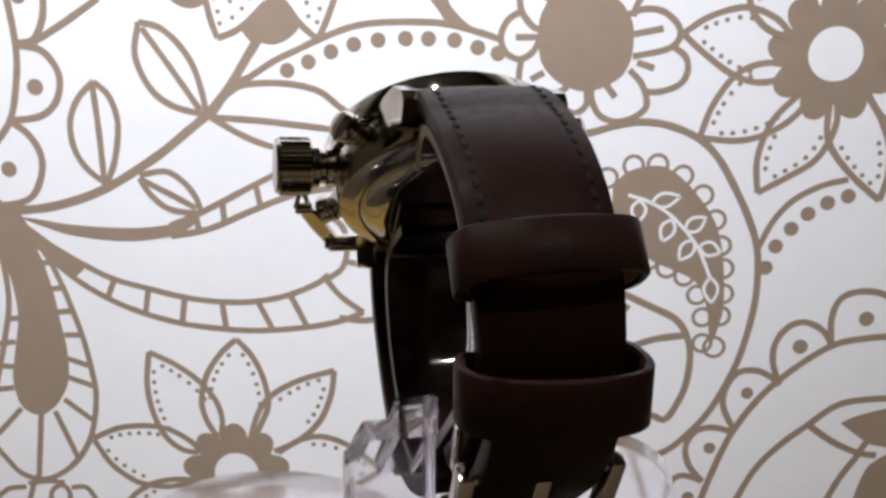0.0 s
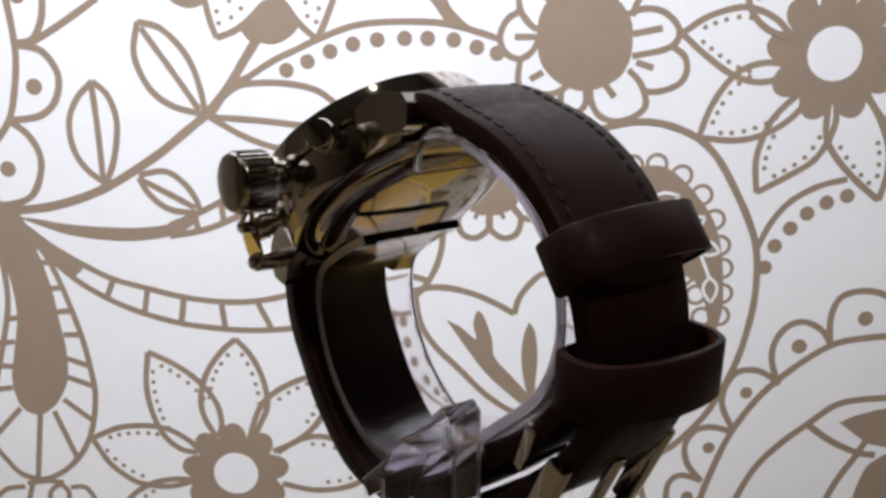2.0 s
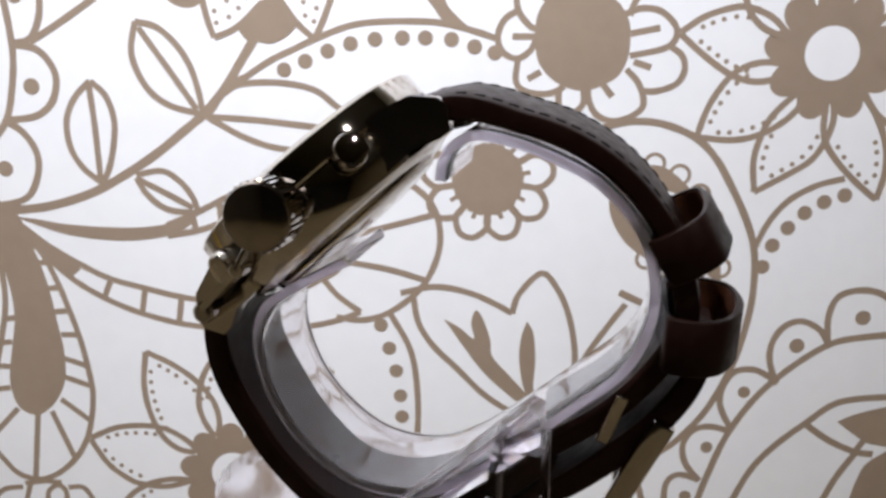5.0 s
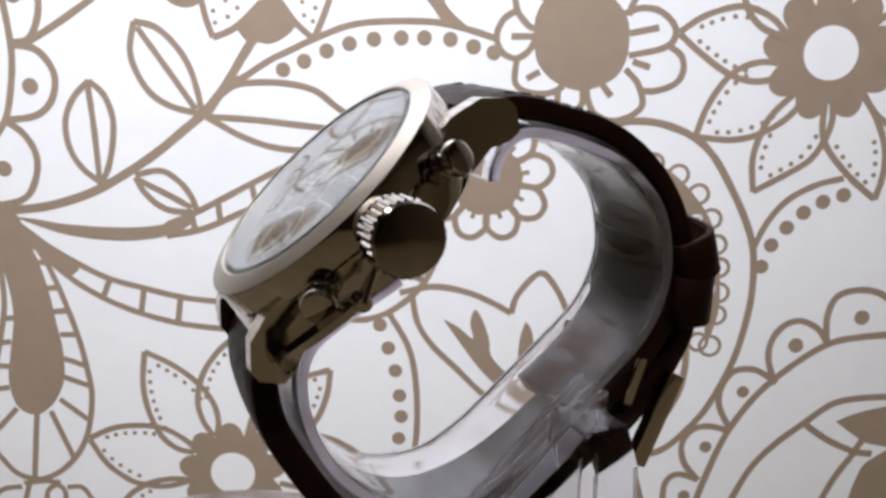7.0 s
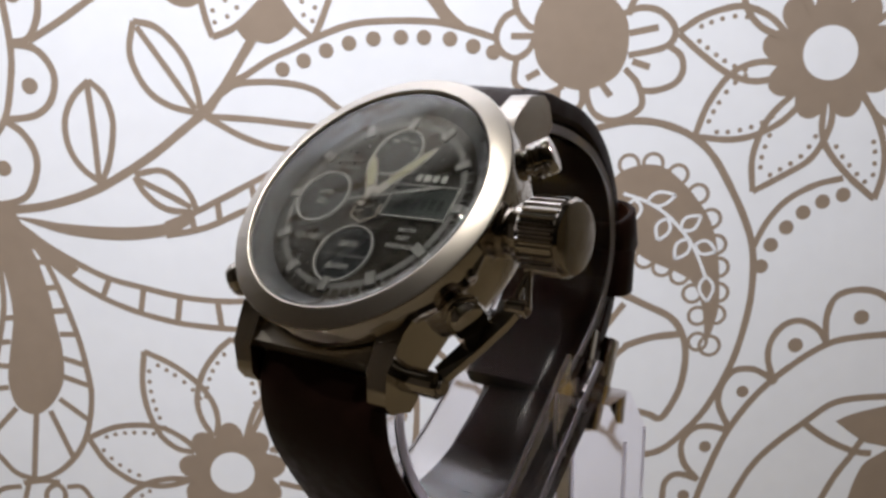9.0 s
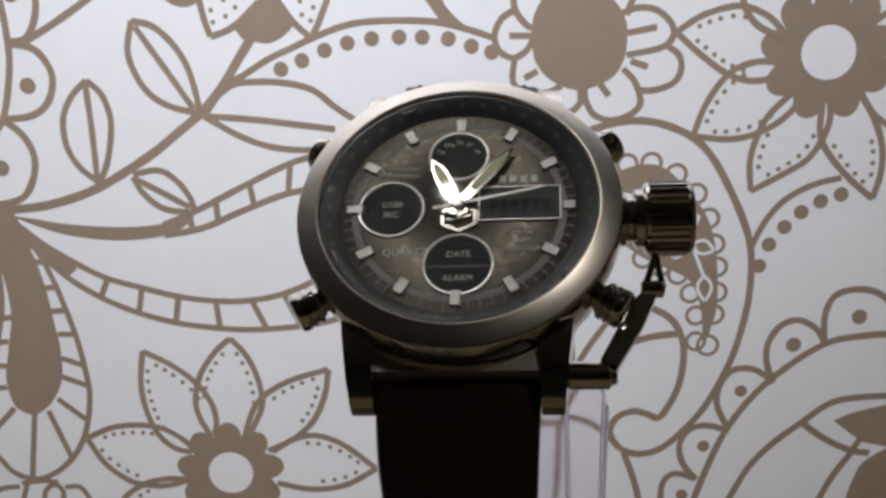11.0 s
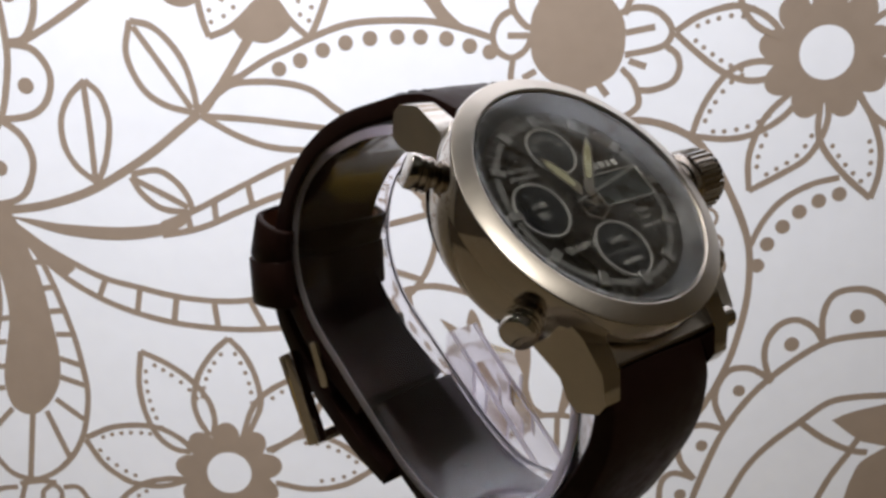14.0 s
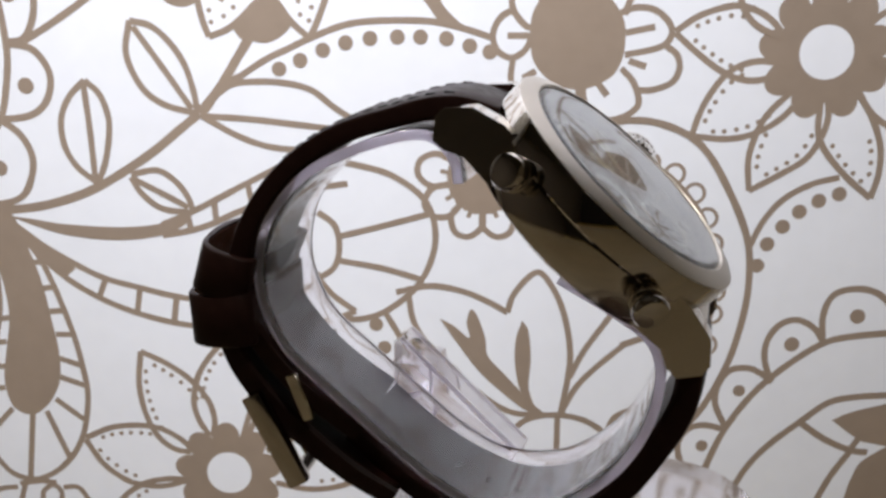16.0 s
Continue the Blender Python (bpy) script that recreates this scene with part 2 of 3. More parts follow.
def dots(name, pts, r):
    for p in pts:
        bm = bmesh.new()
        spot(bm, p, r)
        printed("printed_dot", bm)


def scallops(name, middles, radii):
    """Small loops in a row."""
    for c, r in zip(middles, radii):
        bm = bmesh.new()
        ring_shape(bm, around(c, r - LINE * 0.38, n=26), around(c, r + LINE * 0.2, n=26))
        printed(name, bm)


def round_flower(c, rx, ry, petals):
    """A full taupe disc with rounded white petals behind it."""
    bm = bmesh.new()
    n = 60
    blob(bm, [(c[0] + rx * (1 + 0.025 * math.sin(i * 2.4)) * math.cos(2 * math.pi * i / n), c[1] + ry * (1 + 0.025 * math.sin(i * 2.4)) * math.sin(2 * math.pi * i / n)) for i in range(n)])
    printed("printed_flower_heart", bm)
    for ang, far, r in petals:
        bm = bmesh.new()
        u = np.array((math.cos(radians(ang)), math.sin(radians(ang))))
        w = np.array((-u[1], u[0]))
        mid = np.array(c) + u * far
        base = np.array(c) + u * rx * 0.9
        ribbon(bm, [tuple(base + w * r * 0.7), tuple(mid + w * r * 0.95), tuple(mid + u * r * 0.75 + w * r * 0.55), tuple(mid + u * r * 0.95), tuple(mid + u * r * 0.75 - w * r * 0.55), tuple(mid - w * r * 0.95), tuple(base - w * r * 0.7)])
        ribbon(bm, [tuple(base), tuple(base + u * far * 0.22)], LINE * 0.7)
        printed("printed_petal", bm)


def vine(pts, leaves):
    """A white vine with outlined leaves inside the crescent."""
    bm = bmesh.new()
    ribbon(bm, pts, 2.6, lift=0.23)
    for p, q in leaves:
        for side in lens(p, q, 5.0):
            ribbon(bm, side, 2.4, lift=0.231)
    part("printed_vine", bm, PAPER, wall, m=WALL, smooth=False, scale=1.0)


def repeats():
    """The same print over the rest of the wall, as one sheet for each repeat."""
    bm = bmesh.new()
    for ob in wall.children:
        if ob.name.startswith("printed_") and not ob.name.startswith("printed_vine"):
            bm.from_mesh(ob.data)
    me = bpy.data.meshes.new("print_repeat")
    bm.to_mesh(me)
    bm.free()
    me.materials.append(PRINT)
    for i in (-2, -1, 0, 1, 2):
        for j in (-1, 0, 1, 2, 3):
            if (i, j) != (0, 0):
                ob = tagged(new("print_repeat", me), kind="stuff")
                ob.parent = wall
                ob.location = (0.74 * i, -0.0002, 0.455 * j)


# daisies
daisy_heart((-160, -181), 17.2, 42.0, 9, 0.71)
petal([(-155, -71), (-167, -82), (-179, -100), (-184, -121), (-181, -137), (-173, -151)], [(-155, -71), (-144, -84), (-136, -102), (-133, -123), (-139, -139), (-145, -151)])
petal([(-222, -82), (-225, -108), (-222, -131), (-214, -150), (-202, -161), (-189, -164)], [(-222, -82), (-202, -92), (-185, -105), (-173, -121), (-169, -137), (-171, -151)])
petal([(-270, -153), (-249, -144), (-227, -142), (-210, -145), (-195, -154), (-187, -163)], [(-270, -154), (-258, -174), (-244, -186), (-233, -191), (-213, -193), (-190, -187)])
petal([(-82, -95), (-108, -103), (-128, -114), (-140, -128), (-148, -151)], [(-82, -95), (-85, -115), (-94, -136), (-110, -152), (-130, -162)])
petal([(-47, -176), (-71, -157), (-92, -149), (-110, -152), (-127, -163)], [(-47, -176), (-71, -190), (-98, -194), (-124, -189)])
petal([(-261, -243), (-249, -210), (-233, -194), (-212, -187), (-190, -187)], [(-261, -243), (-234, -240), (-211, -224), (-196, -207), (-190, -191)])
daisy_heart((269, 140), 18.6, 47.0, 9, 0.59)
petal([(165, 154), (182, 165), (203, 171), (216, 169), (228, 163), (238, 153)], [(165, 153), (180, 140), (198, 127), (214, 121), (229, 122), (239, 130)])
petal([(180, 82), (187, 103), (198, 121), (209, 130), (224, 134), (240, 132)], [(180, 82), (205, 80), (224, 84), (241, 94), (252, 107), (254, 119)])
petal([(223, 43), (221, 64), (224, 80), (231, 96), (244, 110), (254, 118)], [(223, 43), (246, 56), (261, 66), (270, 80), (274, 94), (273, 107)])
petal([(309, 38), (290, 54), (274, 72), (268, 86), (268, 107)], [(309, 38), (313, 56), (312, 76), (303, 98), (289, 117)])
petal([(346, 80), (326, 85), (305, 97), (291, 117)], [(346, 80), (339, 104), (326, 121), (303, 133)])
petal([(352, 154), (328, 168), (307, 167), (293, 155)], [(352, 154), (331, 136), (316, 134), (299, 136)])
petal([(207, 216), (203, 194), (208, 176), (213, 165), (223, 156), (239, 150)], [(207, 216), (227, 198), (243, 183), (256, 165)])
petal([(261, 230), (249, 205), (249, 183), (256, 165)], [(261, 230), (279, 205), (280, 183), (275, 165)])
# round flowers
solid("printed_flower_heart", [(65, 149), (67, 166), (76, 178), (97, 182), (118, 177), (129, 163), (131, 148), (129, 134), (121, 122), (101, 114), (82, 119), (69, 132)])
strokes("printed_petal", [[(126, 166), (138, 170), (151, 168), (161, 159), (162, 150), (154, 143), (131, 138)], [(131, 153), (151, 157)], [(130, 165), (133, 174), (141, 185)]])
strokes("printed_petal", [[(158, 145), (167, 138), (169, 128), (164, 119), (151, 114), (140, 114)], [(134, 134), (146, 130)]])
strokes("printed_petal", [[(129, 129), (138, 119), (142, 105), (135, 97), (122, 93), (110, 97), (104, 107), (103, 115)], [(113, 119), (120, 110)]])
strokes("printed_petal", [[(100, 115), (100, 105), (93, 99), (84, 103), (83, 113), (86, 118)]])
strokes("printed_petal", [[(54, 136), (53, 120), (61, 113), (76, 112), (87, 117)], [(61, 122), (70, 127)]])
strokes("printed_petal", [[(55, 169), (45, 163), (40, 152), (43, 141), (53, 136), (62, 141), (67, 150)], [(50, 151), (66, 151)]])
strokes("printed_petal", [[(52, 180), (54, 168), (62, 158), (68, 156)], [(68, 180), (78, 172)]])
round_flower((34.0, 51.0), 25.6, 26.4, [(-110, 33.0, 12.4), (-70, 33.0, 12.4), (-30, 34.7, 12.4), (-150, 34.7, 12.4), (10, 35.5, 12.4), (170, 35.5, 12.4), (50, 34.7, 12.4)])
# branch with leaves
strokes("printed_branch", [[(-315, 26), (-283, 30), (-247, 42), (-208, 65), (-182, 85), (-167, 97)], [(-167, 97), (-152, 114), (-139, 134), (-129, 149)]], 6.4)
strokes("printed_branch", [[(-165, 95), (-133, 93), (-105, 90), (-72, 86)], [(-165, 95), (-138, 80), (-110, 72), (-65, 71)], [(-153, 111), (-140, 118), (-112, 119), (-88, 114), (-72, 102), (-57, 92)], [(-144, 118), (-119, 134), (-102, 142), (-87, 149), (-63, 158), (-40, 161), (-9, 161), (7, 159), (26, 154), (41, 149)]])
solid("printed_fork", [(-167, 93), (-163, 103), (-151, 117), (-142, 123), (-136, 125), (-141, 119), (-147, 114), (-153, 108), (-160, 98)])
solid("printed_branch_root", [(-12, 180), (1, 180), (6, 171), (17, 160), (29, 153), (15, 157), (3, 161), (-4, 170)])
strokes("printed_leaf", [[(-212, 161), (-216, 141), (-212, 125), (-203, 111), (-189, 102), (-169, 97)], [(-212, 161), (-197, 157), (-184, 145), (-175, 130), (-170, 112), (-168, 98)], [(-210, 157), (-191, 129), (-172, 100)]])
strokes("printed_leaf", [[(-247, 120), (-259, 108), (-266, 92), (-265, 73), (-257, 58), (-244, 47)], [(-247, 120), (-237, 110), (-232, 94), (-233, 78), (-237, 61), (-243, 47)], [(-248, 118), (-246, 86), (-245, 50)]])
strokes("printed_leaf", [[(-219, 53), (-200, 56), (-187, 48), (-179, 37), (-176, 28)], [(-219, 51), (-212, 39), (-198, 28), (-176, 25)], [(-218, 50), (-197, 39), (-179, 29)]])
solid("printed_crescent_leaf", [(-311, 22), (-295, 20), (-270, 16), (-228, 14), (-199, 17), (-180, 24), (-181, 17), (-199, 8), (-233, 4), (-271, 8), (-299, 17)])
strokes("printed_ladder", [[(-199, 16), (-180, 24), (-156, 36), (-135, 47), (-101, 63), (-63, 72)], [(-199, 8), (-170, 14), (-140, 27), (-106, 40), (-63, 47)], [(-180, 24), (-178, 13)], [(-160, 34), (-159, 19)], [(-135, 47), (-132, 30)], [(-105, 62), (-107, 40)], [(-80, 69), (-79, 45)]])
dots("printed_dots", [(-109, 128), (-94, 134), (-78, 141), (-62, 146), (-45, 149), (-26, 150), (-10, 150), (8, 149), (24, 144), (38, 140)], 5.2)
# bud
solid("printed_bud", [(-141, 157), (-132, 162), (-125, 172), (-117, 180), (-110, 179), (-105, 169), (-98, 161), (-106, 151), (-117, 146), (-126, 147), (-134, 148)])
strokes("printed_bud_leaf", [[(-165, 181), (-161, 162), (-157, 150)], [(-157, 150), (-141, 157), (-122, 174)], [(-73, 181), (-81, 161), (-87, 149)], [(-87, 149), (-99, 160), (-109, 174)]])
dots("printed_dots", [(-158, 177), (-156, 168), (-155, 160), (-146, 164), (-139, 170), (-133, 177), (-147, 175), (-93, 165), (-87, 161), (-85, 170), (-94, 174), (-81, 178)], 1.7)
solid("printed_seed", [(-194, 182), (-185, 173), (-174, 170), (-164, 174), (-162, 182)])
# ladder bands
strokes("printed_ladder", [[(-308, 16), (-288, 0), (-264, -15), (-244, -25), (-219, -32), (-190, -39), (-161, -42), (-137, -41), (-114, -36), (-93, -27), (-84, -20)], [(-300, 3), (-287, -12), (-266, -30), (-237, -46), (-204, -57), (-174, -62), (-140, -64), (-102, -61), (-77, -56), (-59, -49)], [(-86, -24), (-75, -37), (-59, -49)], [(-267, -16), (-275, -23)], [(-244, -26), (-249, -38)], [(-219, -34), (-222, -51)], [(-192, -40), (-195, -59)], [(-164, -44), (-162, -62)], [(-137, -42), (-127, -63)], [(-113, -36), (-101, -61)]])
solid("printed_ladder_root", [(-312, 17), (-303, 13), (-282, -5), (-269, -14), (-272, -21), (-285, -15), (-300, 1)])
# paisley drop
solid("printed_drop", [(-330, 40), (-317, 30), (-307, 21), (-301, 2), (-295, -15), (-290, -37), (-287, -59), (-284, -81), (-285, -104), (-292, -120), (-301, -130), (-309, -134), (-318, -132), (-325, -124), (-328, -105), (-324, -82), (-319, -55), (-321, -28), (-327, -7), (-334, 2)])
strokes("printed_drop_edge", [[(-308, 15), (-293, -7), (-284, -28), (-277, -50), (-271, -72), (-267, -95), (-265, -118), (-270, -146), (-279, -165), (-292, -179), (-306, -187), (-317, -188), (-330, -183), (-340, -171), (-349, -159)], [(-302, 1), (-294, -3)], [(-297, -13), (-289, -13)], [(-292, -33), (-282, -32)], [(-288, -51), (-276, -50)], [(-285, -69), (-271, -69)], [(-284, -88), (-267, -94)], [(-285, -103), (-266, -110)], [(-290, -121), (-268, -139)], [(-298, -131), (-283, -171)], [(-309, -133), (-316, -187)], [(-324, -129), (-345, -151)]], 4.4)
strokes("printed_drop_edge", [[(-329, 2), (-325, -20), (-325, -46), (-331, -73), (-341, -109), (-350, -137)], [(-340, -77), (-323, -75)], [(-341, -94), (-326, -95)], [(-344, -114), (-328, -112)], [(-328, -57), (-318, -56)]], 4.4)
strokes("printed_scallop", [[(-350, -204), (-341, -197), (-327, -195)], [(-325, -192), (-308, -190), (-296, -191)], [(-320, -190), (-325, -206)], [(-308, -211), (-307, -199), (-299, -193), (-293, -199), (-294, -211)], [(-291, -195), (-279, -195), (-271, -207)]], 4.0)
# scalloped edge
strokes("printed_edge", [[(-304, 183), (-301, 160), (-300, 137), (-303, 115), (-309, 93), (-321, 76)], [(-277, 183), (-279, 164), (-287, 149), (-301, 146)], [(-287, 147), (-265, 160), (-239, 177)]], 5.0)
strokes("printed_scallop", [[(-300, 145), (-283, 142), (-273, 130), (-271, 118), (-276, 104), (-288, 95), (-309, 92)]], 5.0)
strokes("printed_scallop", [[(-308, 91), (-297, 82), (-290, 69), (-290, 55), (-297, 39), (-309, 32), (-327, 30)]], 5.0)
dots("printed_dots", [(-289, 116), (-314, 57), (-295, 179)], 5.8)
# figures behind the watch
strokes("printed_heart", [[(-29, -34), (-4, -29), (20, -33), (39, -41), (53, -49)], [(53, -49), (58, -34), (74, -18), (86, -30), (95, -51), (100, -78), (99, -100), (94, -130)], [(-20, -35), (-16, -57), (-5, -75), (12, -92), (34, -114), (57, -128), (81, -130), (94, -130)], [(100, -100), (110, -79), (126, -55), (136, -41)], [(94, -130), (105, -108), (119, -92), (139, -74)], [(57, -144), (69, -134), (89, -130), (112, -134), (134, -148)], [(92, -130), (92, -159), (91, -202)]])
solid("printed_blade", [(3, -54), (14, -60), (25, -69), (23, -57), (26, -47), (31, -52), (37, -69), (39, -83), (52, -98), (71, -119), (83, -130), (69, -127), (52, -114), (33, -96), (18, -76)])
solid("printed_blade", [(64, -55), (69, -64), (71, -86), (70, -109), (77, -130), (71, -123), (63, -109), (59, -86), (60, -68)])
dots("printed_dots", [(-44, -59), (-38, -77), (-33, -95), (-30, -115), (-29, -132), (-31, -150), (-34, -166)], 5.2)
strokes("printed_wheel", [[(-74, 63), (-54, 60), (-29, 52), (-6, 33), (0, 4), (-11, -26), (-34, -47), (-56, -55), (-77, -53)], [(-70, 8), (-38, 16), (-1, 26)], [(-71, -10), (-38, -16), (-11, -24)], [(-85, 26), (-73, 16), (-70, 0), (-74, -15), (-86, -24)], [(-38, -48), (-22, -79), (-17, -115), (-18, -152), (-24, -182)]])
# large swirl and lace paisley
strokes("printed_swirl", [[(86, 85), (102, 85), (120, 90), (137, 93), (157, 91), (179, 82), (194, 68), (207, 47), (219, 23), (226, 2), (228, -23), (226, -49), (218, -84), (203, -118), (188, -139), (170, -156), (153, -161), (139, -157)], [(139, -157), (131, -145), (135, -132), (147, -126), (158, -128), (167, -131), (175, -119), (181, -103), (183, -80), (179, -63), (170, -51), (152, -42), (131, -32)], [(137, -74), (157, -67), (178, -64)], [(142, -160), (150, -181), (156, -202)]], 5.0)
solid("printed_crescent", [(121, 47), (130, 57), (146, 62), (160, 60), (173, 50), (183, 39), (193, 25), (199, 10), (203, -11), (205, -41), (202, -58), (199, -68), (196, -65), (194, -49), (191, -37), (185, -25), (177, -19), (166, -14), (150, -7), (133, 6), (122, 26)])
scallops("printed_lace", [(117, 53), (135, 62), (152, 63), (170, 55), (185, 41), (195, 23), (200, 4), (203, -13), (204, -32), (203, -49), (200, -73), (191, -70), (190, -50), (185, -33), (175, -19), (162, -13), (149, -7)], [7.2] * 10 + [7.8] + [7.0] * 6)
vine([(132, 41), (147, 36), (162, 27), (175, 14), (184, 2), (190, -11), (194, -21)], [((140, 37), (140, 21)), ((149, 35), (169, 40)), ((164, 23), (158, 7)), ((174, 15), (188, 25)), ((180, 8), (171, -7)), ((185, 4), (200, -1)), ((194, -20), (196, -39))])
# dots, scallops and arcs
dots("printed_dots", [(287, 41), (273, 36), (260, 28), (249, 17), (239, 4), (233, -12)], 5.3)
strokes("printed_arc", [[(286, 53), (267, 48), (248, 37), (235, 21), (226, 1)]])
strokes("printed_scallop", [[(285, -69), (284, -49), (290, -34), (306, -29), (323, -33), (337, -48), (341, -62)]], 4.8)
strokes("printed_scallop", [[(250, -102), (244, -84), (245, -69), (253, -57), (265, -53), (278, -59), (286, -70)]], 4.8)
strokes("printed_scallop", [[(219, -139), (210, -120), (211, -105), (219, -93), (232, -91), (242, -95), (251, -102)]], 4.8)
strokes("printed_scallop", [[(198, -182), (187, -168), (184, -153), (190, -141), (203, -137), (220, -141)]], 4.8)
strokes("printed_scallop", [[(172, -205), (173, -185), (182, -177), (198, -181)]], 4.8)
dots("printed_dots", [(309, -50), (263, -72)], 5.6)
dots("printed_dots", [(227, -109), (202, -154), (188, -195)], 4.6)
strokes("printed_arc", [[(195, -207), (204, -177), (217, -143), (236, -113), (259, -90), (286, -71), (310, -65), (342, -62)], [(220, -207), (236, -173), (253, -152), (275, -133), (294, -118), (315, -113), (348, -111)], [(273, -133), (293, -147), (313, -156), (327, -158)], [(312, -159), (320, -145)], [(314, -157), (301, -178), (290, -203)]], 5.0)
solid("printed_petal_fill", [(298, -132), (310, -126), (331, -120), (349, -118), (353, -151), (327, -150), (317, -146)])
solid("printed_petal_fill", [(311, -205), (317, -179), (326, -163), (353, -153), (359, -204)])
repeats()


# ---- table and turntable ----
table = empty("side_table", "tan wooden table under the turntable", "table")
table.location = (0, -0.2, 0)
TOP = AXIS_Z - 0.101
part("tabletop", box(-420, 420, -280, 236, TOP * 1000 - 24, TOP * 1000, 3), TABLE, table)
for sx in (-1, 1):
    for sy in (-250, 200):
        part("leg", box(sx * 385 - 20, sx * 385 + 20, sy - 20, sy + 20, 0, TOP * 1000 - 24, 2), TABLE, table)

turntable = empty("turntable", "small round black motorised turntable on the table", "turntable")
part("base", lathe([(0, -101), (29, -101), (30, -100), (30, -92), (29, -91), (0, -91)], 48), RUBBER, turntable)
part("platter", lathe([(0, -91), (31, -91), (32, -90), (32, -84), (31.4, -83), (0, -83)], 64), RUBBER, turntable)


# ---- clear stand ----
def eased(points, reach, first, last):
    """The same line, let out from the middle of the cuff between two of its points."""
    out = []
    for i, (x, z) in enumerate(points):
        d = math.hypot(x + 2, z + 22)
        k = reach / d if first <= i <= last else 0.0
        out.append((x + (x + 2) * k, z + (z + 22) * k))
    return out


stand = empty("watch_stand", "clear acrylic watch stand with a C-shaped cuff on a lobed foot", "display stand")
CUFF = [(17.5, -14.2), (27.0, -19.4), (32.6, -24.0), (34.0, -31.0), (31.6, -40.2), (26, -48.4), (17, -54.8), (6, -56.0), (-3, -52.2), (-12, -45.4), (-20.5, -38.4),
        (-28.2, -30.2), (-32.2, -21.5), (-32.1, -13.5), (-29.6, -6.8), (-24, -0.8), (-18, 2.6), (-11, 5.2), (-4.5, 6.3), (-0.6, 5.6), (1.4, 2.6), (2.0, -0.6)]
CUFF = eased(CUFF, 1.1, 11, 18)
part("cuff", band(smooth_line(CUFF, 6)[::-1], [1.7], [11.0], 0.35), ACRYLIC, stand)
# Thin pale strips added for the bright light in the cuff's polished edges.
for side in (-11.13, 11.13):
    part("cuff_edge", band(smooth_line(CUFF, 6)[::-1], [1.6], [0.12], 0.05, lambda x, z: side), EDGE_LIGHT, stand, "pale strip for the light in the cuff's edge")
foot = []
for i in range(120):
    a = 2 * math.pi * i / 120
    d = (math.degrees(a) - 7 + 180) % 360 - 180
    lobe = max(0.0, math.sin(radians(min(max(0.0, abs(d) - 9), 75) * 2.4))) ** 0.75
    foot.append(((30 + 44 * lobe) * math.cos(a), (30 + 44 * lobe) * math.sin(a)))
part("foot", prism(foot, -83, -78, 1.2, 2), ACRYLIC_BLOCK, stand)
post = prism([(12.6, -77.9), (26.3, -77.9), (26.3, -46.2), (23.0, -40.4), (12.6, -40.4)], -17.5, -9.5, 0.5)
part("post", post, ACRYLIC_BLOCK, stand, m=Matrix(((0, 0, 1, 0), (1, 0, 0, 0), (0, 1, 0, 0), (0, 0, 0, 1))))
arm = prism([(-16.6, -36.0), (-14.6, -34.8), (8.2, -55.6), (6.2, -58.6), (-16.6, -41.0)], -18.3, -11.9, 0.3)
part("arm", arm, ACRYLIC_BLOCK, stand, m=Matrix.Rotation(radians(90), 4, "X"))
# Thin pale rods added for the edge light of arm and post.
for y in (12.0, 18.2):
    part("arm_edge", rod((-15.2, y, -35.3), (7.4, y, -55.8), 0.45, 10), EDGE_LIGHT, stand, "pale rod for the light in the arm's edge")
for x, y in ((-17.3, 26.1), (-9.7, 26.1), (-17.3, 12.8), (-9.7, 12.8)):
    part("post_edge", rod((x, y, -77.9), (x, y, -46.4 if y > 20 else -40.6), 0.35, 10), EDGE_LIGHT, stand, "pale rod for the light in the post's edge")

# ---- the watch ----
watch = empty("wristwatch", "steel analogue-digital wristwatch with dark brown leather strap on the stand", "watch")
E_N = radians(47.4)
CASE = Matrix(((0, -math.sin(E_N), math.cos(E_N), 26.8), (1, 0, 0, 0.5), (0, math.cos(E_N), math.sin(E_N), 0), (0, 0, 0, 1)))
CASE = Matrix.Translation((26.8, 0, 0)) @ Matrix.Rotation(radians(1.8), 4, "X") @ Matrix.Translation((-26.8, 0, 0)) @ CASE @ Matrix.Rotation(radians(1.2), 4, "Z")

CASE_POSE = Matrix.Translation(CASE.translation * MM) @ CASE.to_3x3().to_4x4()

case = part("case", lathe([(18.0, -3.2), (21.2, -3.2), (21.3, -5.9), (22.1, -6.0), (22.2, -6.4), (22.2, -9.0), (21.95, -11.4), (21.2, -13.0), (18.8, -14.0), (17.5, -13.9)], 96), STEEL, watch, "brushed steel case", CASE)
bezel = part("bezel", lathe([(19.6, -2.6), (19.6, -0.35), (19.8, -0.05), (20.0, 0.0), (22.5, -0.85), (22.8, -1.0), (22.8, -1.5), (19.6, -2.6)], 128), TURNED, watch, "wide brushed steel bezel", sharp=16)
side = part("bezel_side", lathe([(22.75, -1.02), (22.92, -1.12), (23.0, -1.35), (23.0, -5.3), (22.7, -5.7), (21.4, -5.8), (19.6, -5.0), (19.6, -2.7), (22.75, -1.52), (22.75, -1.02)], 128), POLISHED, bezel, "polished steel side of the bezel", sharp=24)
bezel.matrix_basis = CASE_POSE
part("case_back", lathe([(0, -16.0), (8, -15.9), (13.5, -15.5), (16.6, -14.9), (17.4, -14.2), (17.6, -13.6), (0, -13.4)], 72), POLISHED, watch, "polished steel case back", CASE)
dial = part("dial", lathe([(0, -2.9), (0.5, -2.8), (19.4, -2.8), (19.4, -3.4), (0, -3.4)], 72), DIAL, watch, "dark bronze sunray dial")
